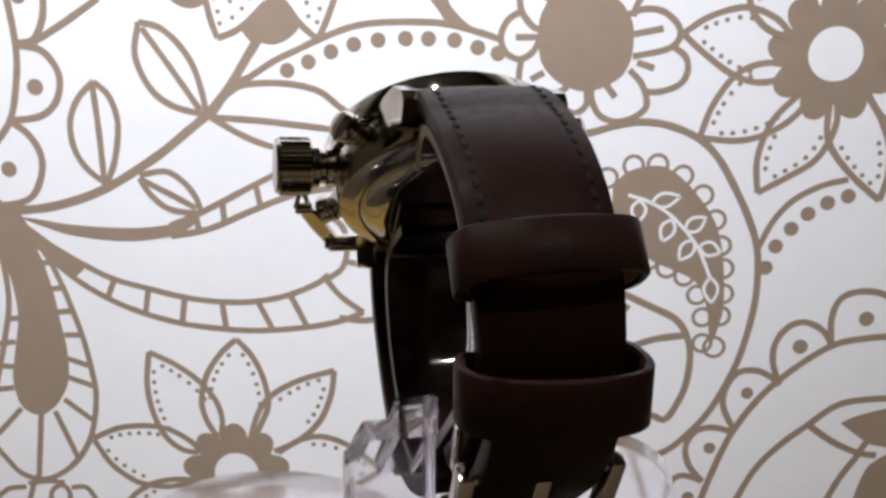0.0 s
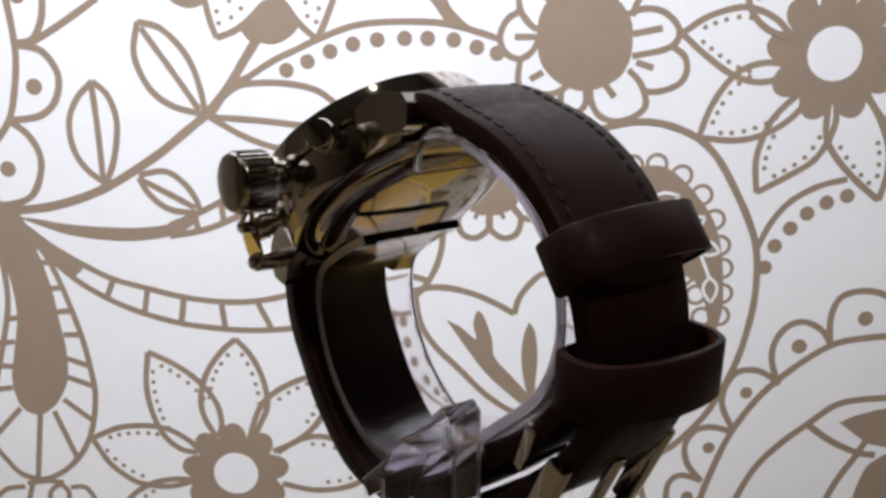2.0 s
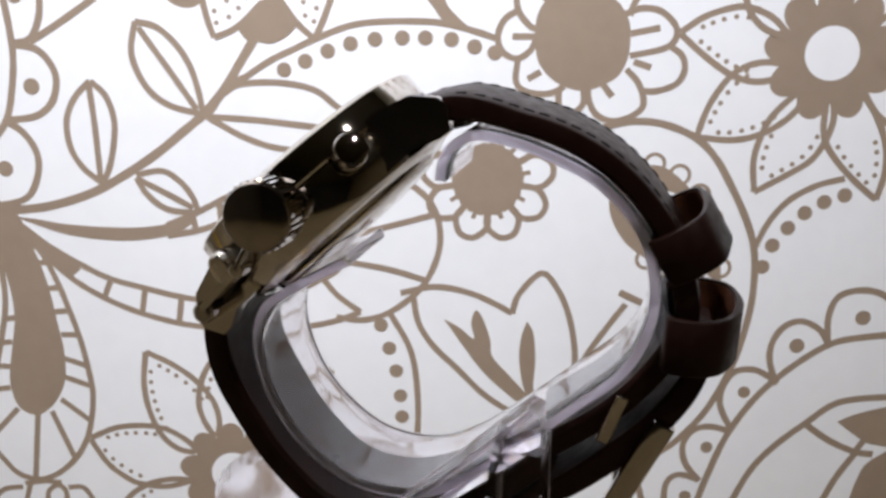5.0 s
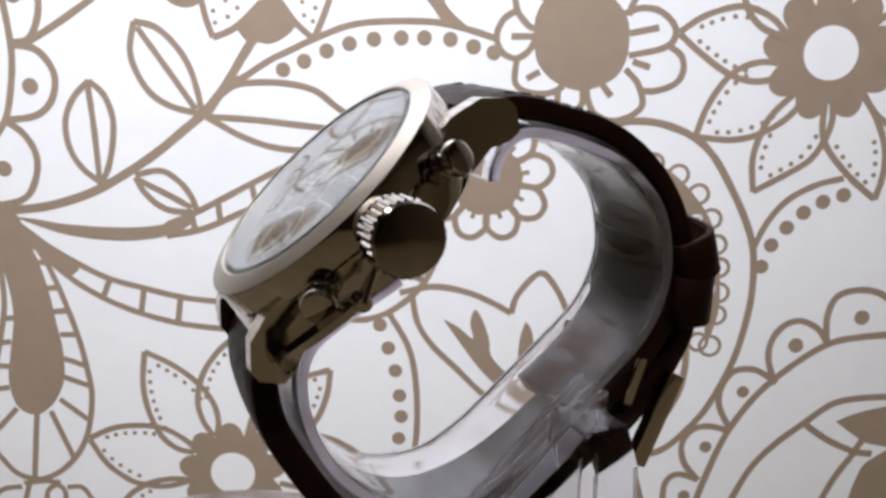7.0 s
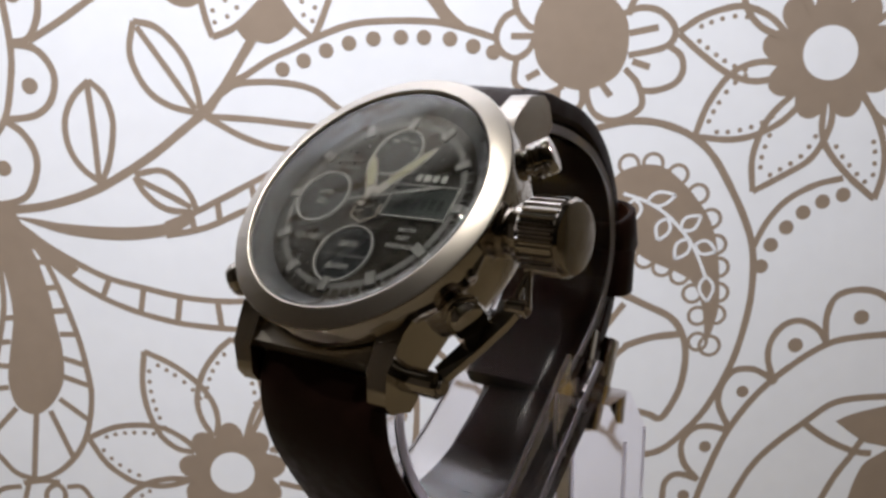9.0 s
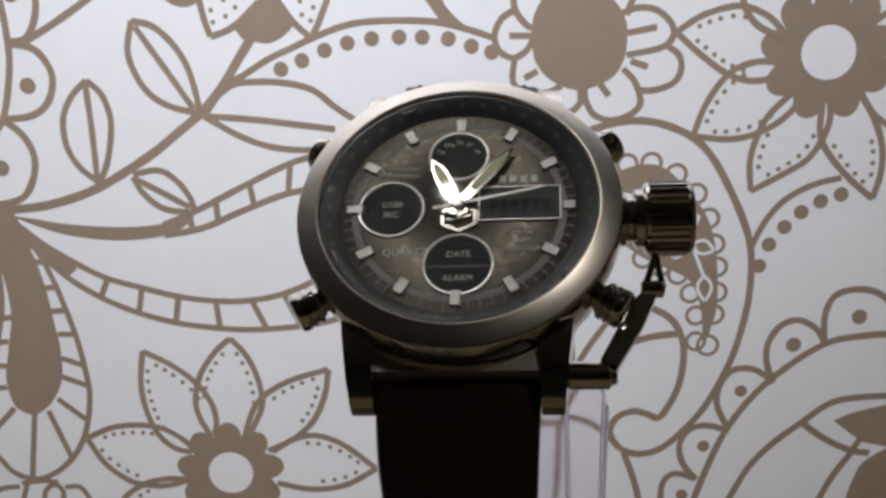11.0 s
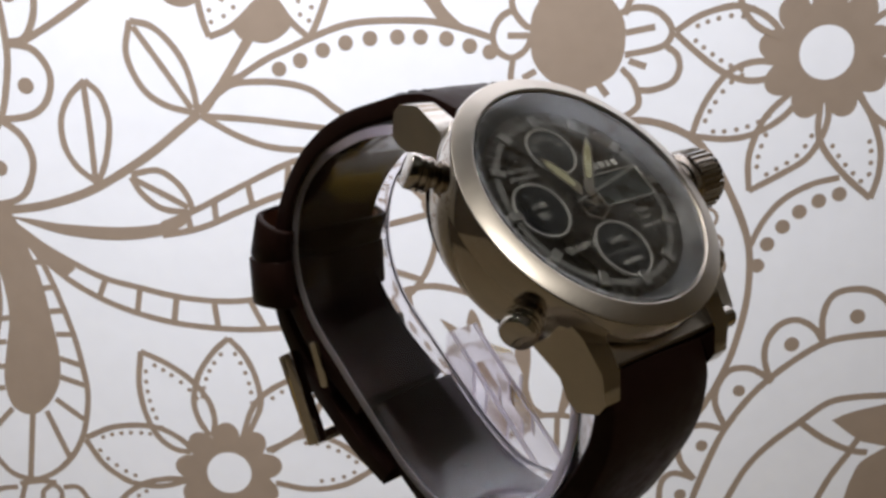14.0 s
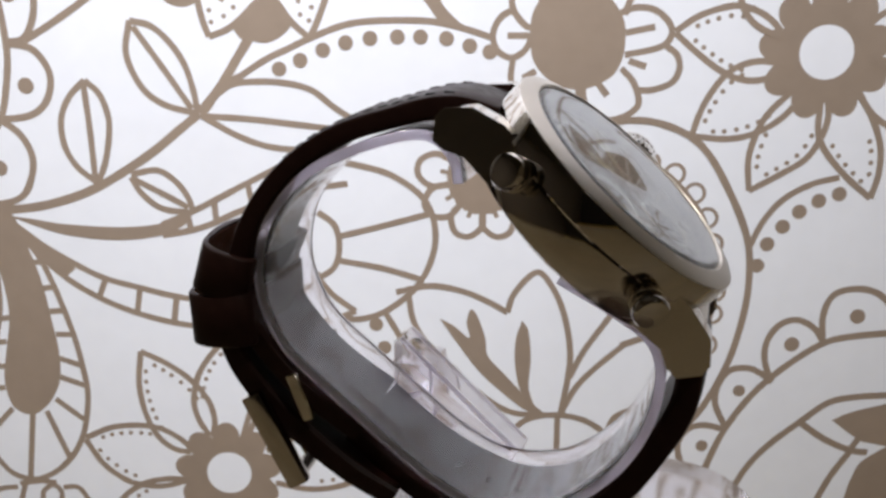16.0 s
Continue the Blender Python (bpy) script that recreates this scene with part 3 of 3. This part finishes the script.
dial.matrix_basis = CASE_POSE
part("rehaut", lathe([(19.55, -0.9), (17.0, -2.6), (16.9, -2.75), (19.55, -2.75), (19.55, -0.9)], 96), DIALRING, watch, "black inner ring", CASE)
glass = part("crystal", lathe([(0, 0.35), (4, 0.33), (8, 0.27), (11, 0.19), (14, 0.10), (16.5, 0.0), (18.4, -0.1), (19.3, -0.2), (19.55, -0.4), (19.55, -0.95), (16.5, -0.8), (11, -0.61), (0, -0.45)], 72), GLASS, watch, "domed glass crystal", CASE)
glass.visible_shadow = False


# lugs
for su in (-1, 1):
    for sv in (-1, 1):
        outline = [(14.5, -4.6), (19.0, -4.4), (24.5, -6.0), (27.6, -9.2), (27.8, -11.2), (25.6, -14.2), (23.4, -14.0), (20.5, -12.4), (14.5, -12.6)]
        lug = prism(outline, 11.2, 14.3, 0.45)
        for v in lug.verts:
            if v.co.z > 12.5:
                v.co.z += max(0.0, 27.8 - v.co.x) * 0.13      # they spread towards the case
        lug.transform(Matrix(((0, 0, su, 0), (sv, 0, 0, 0), (0, 1, 0, 0), (0, 0, 0, 1))))
        part("lug", lug, STEEL, watch, m=CASE)
for sv in (-1, 1):
    reach = 23.6 if sv < 0 else 21.2
    shoulder = prism([(-15.8, sv * 15.5), (15.8, sv * 15.5), (14.2, sv * 20.6), (11.15, sv * reach), (-11.15, sv * reach), (-14.2, sv * 20.6)][::sv], -11.4, -6.3, 0.6)
    part("shoulder", shoulder, SATIN, watch, m=CASE)


# crown and pushers
def knurled(r, z0, z1, teeth):
    n = teeth * 4
    prof = []
    for i in range(n):
        k = r if i % 4 in (0, 1) else r * 0.93
        prof.append((k * math.cos(2 * math.pi * i / n), k * math.sin(2 * math.pi * i / n)))
    return prism(prof, z0, z1)


def radial(angle, n):
    """Turns a body along z so that it points outward from the case at an angle, at depth n."""
    a = radians(angle)
    u = Vector((math.cos(a), math.sin(a), 0))
    z = Vector((0, 0, 1))
    w = z.cross(u)
    return CASE @ Matrix(((w.x, z.x, u.x, 0), (w.y, z.y, u.y, 0), (w.z, z.z, u.z, n), (0, 0, 0, 1)))


crown = part("crown", knurled(5.4, 26.6, 31.9, 30), POLISHED, watch, "large fluted steel crown", radial(0, -6.1), smooth=False)
part("crown_cap", lathe([(0, 31.8), (5.1, 31.8), (5.2, 32.2), (4.9, 32.7), (4.3, 32.85), (0, 32.95)], 48), GUNMETAL, crown, m=radial(0, -6.1))
part("crown_collar", lathe([(0, 20), (3.9, 20), (3.9, 23.4), (3.3, 23.7), (3.3, 24.5), (4.2, 24.8), (4.2, 25.9), (5.0, 26.2), (5.2, 26.7), (0, 26.7)], 40), POLISHED, crown, m=radial(0, -6.1))
for ang in (32.5, -32.5, 147.5, 212.5):
    pm = radial(ang, -7.0)
    pusher = part("pusher", lathe([(0, 23.6), (2.6, 23.6), (2.75, 23.8), (2.75, 24.3), (2.45, 24.45), (2.45, 24.7), (2.75, 24.85), (2.75, 25.3), (2.5, 25.45), (2.5, 25.6), (2.75, 25.75), (2.75, 26.6), (2.45, 27.05), (1.7, 27.25), (0, 27.3)], 32), POLISHED, watch, "round polished pusher", pm)
    part("collar", lathe([(0, 20.5), (2.3, 20.5), (2.3, 22.4), (1.7, 22.6), (1.7, 23.0), (2.1, 23.1), (2.1, 23.6), (0, 23.6)], 32), POLISHED, pusher, m=pm)

# the crown's guard chain, from the crown to the lower lug
for x in (25.7, 28.3):
    part("guard_link", rod((27.4, -5.3, -7.2), (x, -9.9, -9.2), 0.5, 14, 0.2), POLISHED, watch, m=CASE)
part("guard_ring", rod((25.2, -9.8, -9.2), (28.4, -9.8, -9.2), 1.25, 20, 0.3), POLISHED, watch, m=CASE)
part("guard_arm", prism([(-0.8, 0), (0.8, 0), (1.25, 2.5), (1.45, 7), (1.3, 13.4), (-1.3, 13.4), (-1.45, 7), (-1.25, 2.5)], -0.6, 0.6, 0.3), POLISHED, watch, m=CASE @ Matrix.Translation((26.8, -9.8, -9.2)) @ Matrix.Rotation(radians(151), 4, "Z"))
part("guard_hinge", rod((14.6, -22.8, -9.8), (20.6, -22.8, -9.8), 1.8, 24, 0.4), POLISHED, watch, m=CASE)
part("guard_screw", rod((20.6, -22.8, -9.8), (21.3, -22.8, -9.8), 1.2, 20, 0.2), GUNMETAL, watch, m=CASE)


# ---- strap ----
UPPER_T = [4.0, 3.9, 3.6, 3.5, 4.4]      # from the buckle to the case
BACK = [(6.8, 6.8), (1.5, 7.9), (-3.0, 7.8), (-8, 6.6), (-14.5, 4.6), (-20.5, 1.4), (-26, -3.4), (-30.4, -9.8), (-32.9, -17), (-33.0, -22.5), (-29.4, -30), (-23, -36.8), (-14, -43.2)]
FRONT = [(35.3, -24.1), (36.2, -26.4), (36.6, -29.0), (35.4, -35), (31.3, -42.8), (26.6, -49.8), (19, -56.8), (10, -58.9), (1, -57.0), (-8, -52.1), (-17, -45.1)]
TAIL = [(-8.5, -55.2), (-16, -51.0), (-23, -45.4), (-30.2, -38.8), (-35.6, -31.3), (-38.2, -24.5)]
BACK = eased(BACK, 0.7, 1, 9)
back_line = smooth_line(BACK, 6)
strap = part("strap_upper", band(back_line[::-1], UPPER_T, [10.2, 10.6, 11.2, 11.3, 10.8], 0.7, crown=0.3), LEATHER, watch, "dark brown leather strap with black stitching", smooth=True)
strap_lower = part("strap_lower", band(smooth_line(FRONT, 6), [3.8, 4.4, 4.4, 4.0], [11.15, 11.0, 10.5, 9.8], 0.7, crown=0.3), LEATHER, watch, "dark brown leather strap end with punched holes")
part("strap_tail", band(smooth_line(TAIL, 6), [3.8, 4.2, 4.6, 4.2, 2.8], [9.6], 0.6), LEATHER, strap)


def keeper_pose(index, tall):
    """Where a loop sits on the strap: its own z runs down along the strap, x outward."""
    x, z = back_line[index]
    t = back_line[index + 1] - back_line[index - 1]
    t /= np.linalg.norm(t)
    return Matrix(((t[1], 0, t[0], x * MM), (0, 1, 0, 0), (-t[0], 0, t[1], z * MM), (0, 0, 0, 1)))


def strap_keeper(index, tall, out, slack, tilt, label):
    """A leather loop round the strap at a point of its line, with a paler lining."""
    ring = smooth_line([(-10.6, -0.7), (-5, -0.8), (0, -0.8), (5, -0.8), (10.6, -0.7), (11.9, 0.6), (12.3, out * 0.45), (11.7, out * 0.82), (9.6, out + 0.35 * slack), (5.2, out + 0.85 * slack), (0, out + slack),
                        (-5.2, out + 0.85 * slack), (-9.6, out + 0.35 * slack), (-11.7, out * 0.82), (-12.3, out * 0.45), (-11.9, 0.6), (-10.6, -0.7)], 6)[:-1]
    ring = [(y, o - tilt * y / 12 * min(1.0, max(0.0, o / out))) for y, o in ring]
    n = len(ring)
    loops = []
    for skin in (((0, 0.3), (0.25, 0.25), (tall - 0.25, 0.25), (tall, 0.3), (tall, 1.2), (tall - 0.3, 1.5), (0.3, 1.5), (0.0, 1.2)), ((0.5, 0.05), (tall - 0.5, 0.05), (tall - 0.5, 0.24), (0.5, 0.24))):
        bm = bmesh.new()
        rows = []
        for s, grow in skin:
            row = []
            for y, o in ring:
                g = Vector((y, o - out / 2)).normalized() * grow
                row.append(bm.verts.new((o + g.y, y + g.x, s)))
            rows.append(row)
        for a, b in zip(rows, rows[1:] + rows[:1]):
            for i in range(n):
                bm.faces.new((a[i], a[(i + 1) % n], b[(i + 1) % n], b[i]))
        loops.append(bm)
    n0 = len(loops[0].faces)
    me = bpy.data.meshes.new("lining")
    loops[1].to_mesh(me)
    loops[1].free()
    loops[0].from_mesh(me)
    ob = part("keeper", loops[0], LEATHER, strap, label, sharp=50)
    ob.data.materials.append(LINING)
    for i, face in enumerate(ob.data.polygons):
        face.material_index = int(i >= n0)
    ob.matrix_basis = keeper_pose(index, tall)
    return ob


loose_keeper = strap_keeper(39, 8.0, 7.2, 1.3, 0.2, "loose dark leather keeper that slides down the strap")
strap_keeper(52, 9.0, 7.6, 2.4, 1.2, "dark leather keeper loop")

# buckle
BUCKLE = Matrix.Translation((-29.0, 0, -46.2)) @ Matrix.Rotation(radians(-27), 4, "Y") @ Matrix.Rotation(radians(0), 4, "Z")
frame_mesh = bmesh.new()
for piece in (box(-2.4, 1.4, -12.8, -10.3, -9, 9, 0.7), box(-2.4, 1.4, 10.3, 12.8, -9, 9, 0.7), rod((-1.4, -11, -8.0), (-1.4, 11, -8.0), 1.3, 16), rod((-0.4, -11.6, 7.2), (-0.4, 11.6, 7.2), 1.2, 16)):
    me = bpy.data.meshes.new("bar")
    piece.to_mesh(me)
    piece.free()
    frame_mesh.from_mesh(me)
part("buckle", frame_mesh, STEEL, strap, "brushed steel pin buckle", BUCKLE)
part("buckle_tongue", box(-2.9, -1.6, -1.2, 1.2, -8.6, 7.6, 0.4), POLISHED, strap, "polished steel tongue", BUCKLE)
for side in (-11.2, 10.4):
    clip = box(-1.1, 1.1, side, side + 0.8, -4.4, 4.4, 0.25, 1)
    part("side_clip", clip, POLISHED, strap, "polished steel clip", Matrix.Translation((-25.2, 0, -38.8)) @ Matrix.Rotation(radians(-21), 4, "Y"))


# stitches and holes
def along(line):
    """Places along a line at equal gaps."""
    run, last, spots = 0.0, line[0], []
    for i in range(1, len(line) - 1):
        run += float(np.linalg.norm(line[i] - last))
        last = line[i]
        if run > 2.3:
            run = 0.0
            t = (line[i + 1] - line[i - 1]) / np.linalg.norm(line[i + 1] - line[i - 1])
            spots.append((line[i], t))
    return spots


fine_back = smooth_line(BACK, 30)
stitch_mesh = None
for side in (-1, 1):
    for (x, z), t in along(fine_back[int(len(fine_back) * 0.07):int(len(fine_back) * 0.62)]):
        k = int(np.argmin(np.hypot(fine_back[:, 0] - x, fine_back[:, 1] - z))) / len(fine_back)
        top = float(np.interp(1 - k, np.linspace(0, 1, 5), UPPER_T)) + 0.08
        n = np.array((t[1], -t[0]))
        m = Matrix(((t[0], 0, n[0], x + n[0] * top), (0, 1, 0, side * 8.5), (t[1], 0, n[1], z + n[1] * top), (0, 0, 0, 1)))
        if stitch_mesh is None:
            first = part("stitch", box(-0.85, 0.85, -0.45, 0.45, -0.25, 0.22, 0.15, 1), THREAD, strap)
            stitch_mesh = first.data
            ob = first
        else:
            ob = new("stitch", stitch_mesh)
            ob.parent = strap
        m.translation = m.translation * MM
        ob.matrix_basis = m

front_line = smooth_line(FRONT, 6)
for k in range(5):
    i = 34 + 4 * k
    x, z = front_line[i]
    part("strap_hole", lathe([(0, -0.1), (0.9, -0.1), (1.1, 0.05), (0.9, 0.12), (0, 0.1)], 16), THREAD, strap_lower, m=Matrix.Translation((x, 0, z)))


# ---- dial furniture ----
def on_dial(u, v, n, turn=0.0):
    return CASE @ Matrix.Translation((u, v, n)) @ Matrix.Rotation(radians(turn), 4, "Z")


def lettering(text, size, u, v, turn=0.0):
    """Printed words in the built-in font, as a thin mesh on the dial."""
    curve = bpy.data.curves.new("print", "FONT")
    curve.body, curve.size, curve.align_x, curve.align_y, curve.extrude = text, size, "CENTER", "CENTER", 0.02
    tmp = new("print", curve)
    me = bpy.data.meshes.new_from_object(tmp.evaluated_get(bpy.context.evaluated_depsgraph_get()))
    bpy.data.objects.remove(tmp)
    bm = bmesh.new()
    bm.from_mesh(me)
    part("lettering", bm, INK, watch, m=on_dial(u, v, -2.70, turn), smooth=False)


def sub_dial(u, v, r, name="sub_dial"):
    face = part(name, lathe([(0, -2.76), (r, -2.76), (r, -2.86), (0, -2.86)], 48), SUBDIAL, watch, "black digital sub-dial", on_dial(u, v, 0))
    part("ring", lathe([(r - 0.05, -2.78), (r, -2.5), (r + 0.3, -2.47), (r + 0.4, -2.78)], 56), SILVER, face, m=on_dial(u, v, 0))


sub_dial(-9.6, 0.0, 4.45)
sub_dial(0.2, -9.4, 4.6)
sub_dial(-0.2, 9.2, 4.1)
lcd = part("lcd_window", box(3.0, 14.2, -2.1, 3.3, -2.86, -2.74, 0.03, 1), LCD, watch, "dark digital display", CASE)
for x0, x1, y0, y1 in ((2.8, 14.4, 3.3, 3.55), (2.8, 14.4, -2.35, -2.1), (2.75, 3.0, -2.1, 3.3), (14.2, 14.45, -2.1, 3.3)):
    part("frame_bar", box(x0, x1, y0, y1, -2.8, -2.5, 0.06, 1), SILVER, lcd, m=CASE)
for k in range(12):
    a = 30 * k
    if k in (3,):
        continue
    part("hour_marker", box(-0.75, 0.75, 13.6, 16.0, -2.8, -2.35, 0.12, 1), MARKER, watch, m=CASE @ Matrix.Rotation(radians(-a), 4, "Z"))
part("hour_marker", box(-0.75, 0.75, 14.7, 16.4, -2.8, -2.35, 0.12, 1), MARKER, watch, m=CASE @ Matrix.Rotation(radians(-90), 4, "Z"))
for k in range(60):
    if k % 5:
        part("minute_tick", box(-0.09, 0.09, 15.2, 16.5, -2.8, -2.74), TICKS, watch, m=CASE @ Matrix.Rotation(radians(-6 * k), 4, "Z"), smooth=False)
part("chapter_ring", lathe([(14.3, -2.797), (14.45, -2.77), (15.15, -2.77), (15.3, -2.797)], 96), TICKS, watch, m=CASE)
for k in range(36):
    part("scale_mark", box(-0.35, 0.35, -0.28, 0.28, -0.02, 0.03), TICKS, watch, m=CASE @ Matrix.Rotation(radians(-10 * k), 4, "Z") @ Matrix.Translation((0, 18.3, -1.70)) @ Matrix.Rotation(radians(33.5), 4, "X"), smooth=False)

lettering("QUARTZ", 1.55, -7.3, -7.3)
lettering("1/100", 1.35, -9.6, 0.8)
lettering("SEC", 1.35, -9.6, -0.9)
lettering("DATE", 1.35, 0.2, -7.8)
lettering("ALARM", 1.3, 0.2, -11.6)
lettering("WATER", 0.95, 9.0, -4.3)
lettering("100FT", 0.95, 9.0, -5.7)
lettering("RESISTANT", 0.95, 9.0, -7.1)
for word, ang in (("Tu", 160), ("We", 122), ("Th", 90), ("Fr", 56), ("Sa", 20)):
    lettering(word, 1.05, -0.2 + 2.9 * math.cos(radians(ang)), 9.2 + 2.6 * math.sin(radians(ang)))
for k, w in enumerate((0.9, 1.1, 0.8, 0.9)):
    part("logo_bar", box(-w / 2, w / 2, -0.6, 0.6, -2.8, -2.7), INK, watch, m=on_dial(6.2 + 1.5 * k, 4.9, 0), smooth=False)
for row, w in ((7.2, 5.2), (5.9, 5.8)):
    part("print_bar", box(-w / 2, w / 2, -0.3, 0.3, -2.8, -2.72), TICKS, watch, m=on_dial(-8.6, row, 0), smooth=False)
part("lcd_divider", box(-4.2, 4.2, -0.12, 0.12, -2.78, -2.70), TICKS, watch, m=on_dial(0.2, -9.7, 0), smooth=False)
def hexagon(r, squash):
    return [(r * math.cos(radians(60 * k + 30)), r * squash * math.sin(radians(60 * k + 30))) for k in range(6)]


def emblem_frame():
    """A raised hexagonal outline with a slanting bar across it."""
    bm = bmesh.new()
    rows = []
    for outline, z in ((hexagon(2.9, 0.85), -2.8), (hexagon(2.9, 0.85), -2.4), (hexagon(2.35, 0.85), -2.4), (hexagon(2.35, 0.85), -2.8)):
        rows.append([bm.verts.new((x, y, z)) for x, y in outline])
    for lo, hi in zip(rows, rows[1:] + rows[:1]):
        for i in range(6):
            bm.faces.new((lo[i], lo[(i + 1) % 6], hi[(i + 1) % 6], hi[i]))
    bar = prism([(-2.1, -0.35), (-0.7, -0.35), (2.1, 0.35), (0.7, 0.35)], -2.8, -2.42)
    me = bpy.data.meshes.new("bar")
    bar.to_mesh(me)
    bar.free()
    bm.from_mesh(me)
    return bm


part("emblem", emblem_frame(), POLISHED, watch, "hexagonal steel emblem", on_dial(0.1, -1.8, 0), smooth=False)
for k in range(6):
    part("lcd_digit", box(-0.45, 0.45, -0.95, 0.95, -2.74, -2.725), SUBDIAL, lcd, m=on_dial(4.9 + 1.5 * k, 0.3, 0), smooth=False)


def hand(name, length, tail, width, n, ang, mat, label):
    bm = prism([(-width * 0.35, -tail), (width * 0.35, -tail), (width / 2, length * 0.55), (width * 0.42, length * 0.8), (0.08, length), (-0.08, length), (-width * 0.42, length * 0.8), (-width / 2, length * 0.55)], n, n + 0.14, 0.04, 1)
    return part(name, bm, mat, watch, label, CASE @ Matrix.Rotation(radians(ang), 4, "Z"))


hour = hand("hour_hand", 9.2, 1.6, 2.3, -2.2, 26, POLISHED, "steel hour hand with cream lume")
part("lume", prism([(-0.55, 2.6), (0.55, 2.6), (0.72, 5.2), (0.5, 7.3), (0.1, 8.3), (-0.1, 8.3), (-0.5, 7.3), (-0.72, 5.2)], -2.05, -1.99), LUME, hour, m=CASE @ Matrix.Rotation(radians(26), 4, "Z"), smooth=False)
minute = hand("minute_hand", 12.6, 1.8, 2.0, -1.9, -38, POLISHED, "steel minute hand with cream lume")
part("lume", prism([(-0.45, 3.4), (0.45, 3.4), (0.62, 7.0), (0.45, 9.8), (0.08, 11.4), (-0.08, 11.4), (-0.45, 9.8), (-0.62, 7.0)], -1.75, -1.69), LUME, minute, m=CASE @ Matrix.Rotation(radians(-38), 4, "Z"), smooth=False)
hand("second_hand", 13.2, 3.6, 0.5, -1.6, -78, MARKER, "slim steel second hand")
part("hand_hub", lathe([(0, -1.3), (0.7, -1.32), (0.85, -1.5), (0.85, -2.7), (0, -2.7)], 24), POLISHED, watch, m=CASE)


def motions():
    turn = [(t, pose(0, 0, AXIS_Z, 0, 0, a)) for t, a, _ in TURN]
    rows = [(t, pose(0, 0, AXIS_Z, 0, 0, a) @ pose(0.00464 * k, -0.00231 * k, 0)) for t, a, k in TURN]
    walk(watch, rows)
    settle = pose(0.015, 0, 0) @ pose(0, 0, 0, 0, 0, 3) @ pose(-0.015, 0, 0)
    walk(stand, [(t, pose(0, 0, AXIS_Z, 0, 0, a) @ (settle if k == 0 else pose(0.0034 * k, -0.0023 * k, 0))) for t, a, k in TURN])
    tight = pose(-0.0026, 0.0006, 0)
    slack = pose(-0.0018, 0.0006, 0) @ pose(0.004, 0, 0) @ pose(0, 0, 0, 0, 0, 6.5) @ pose(-0.004, 0, 0)
    walk(strap, [(0, tight), (4.2, tight), (6.3, slack), (16, slack)])
    walk(strap_lower, [(0, pose(0.0014, 0.0019, 0)), (4.2, pose(0.0014, 0.0019, 0)), (6.3, pose(-0.0006, 0.0019, 0)), (16, pose(-0.0006, 0.0019, 0))])
    walk(turntable, turn)
    high, low = keeper_pose(39, 8.0), keeper_pose(46, 8.0)
    walk(loose_keeper, [(0, high), (4.3, high), (5.2, keeper_pose(42, 8.0)), (6.2, low), (16, low)])


motions()
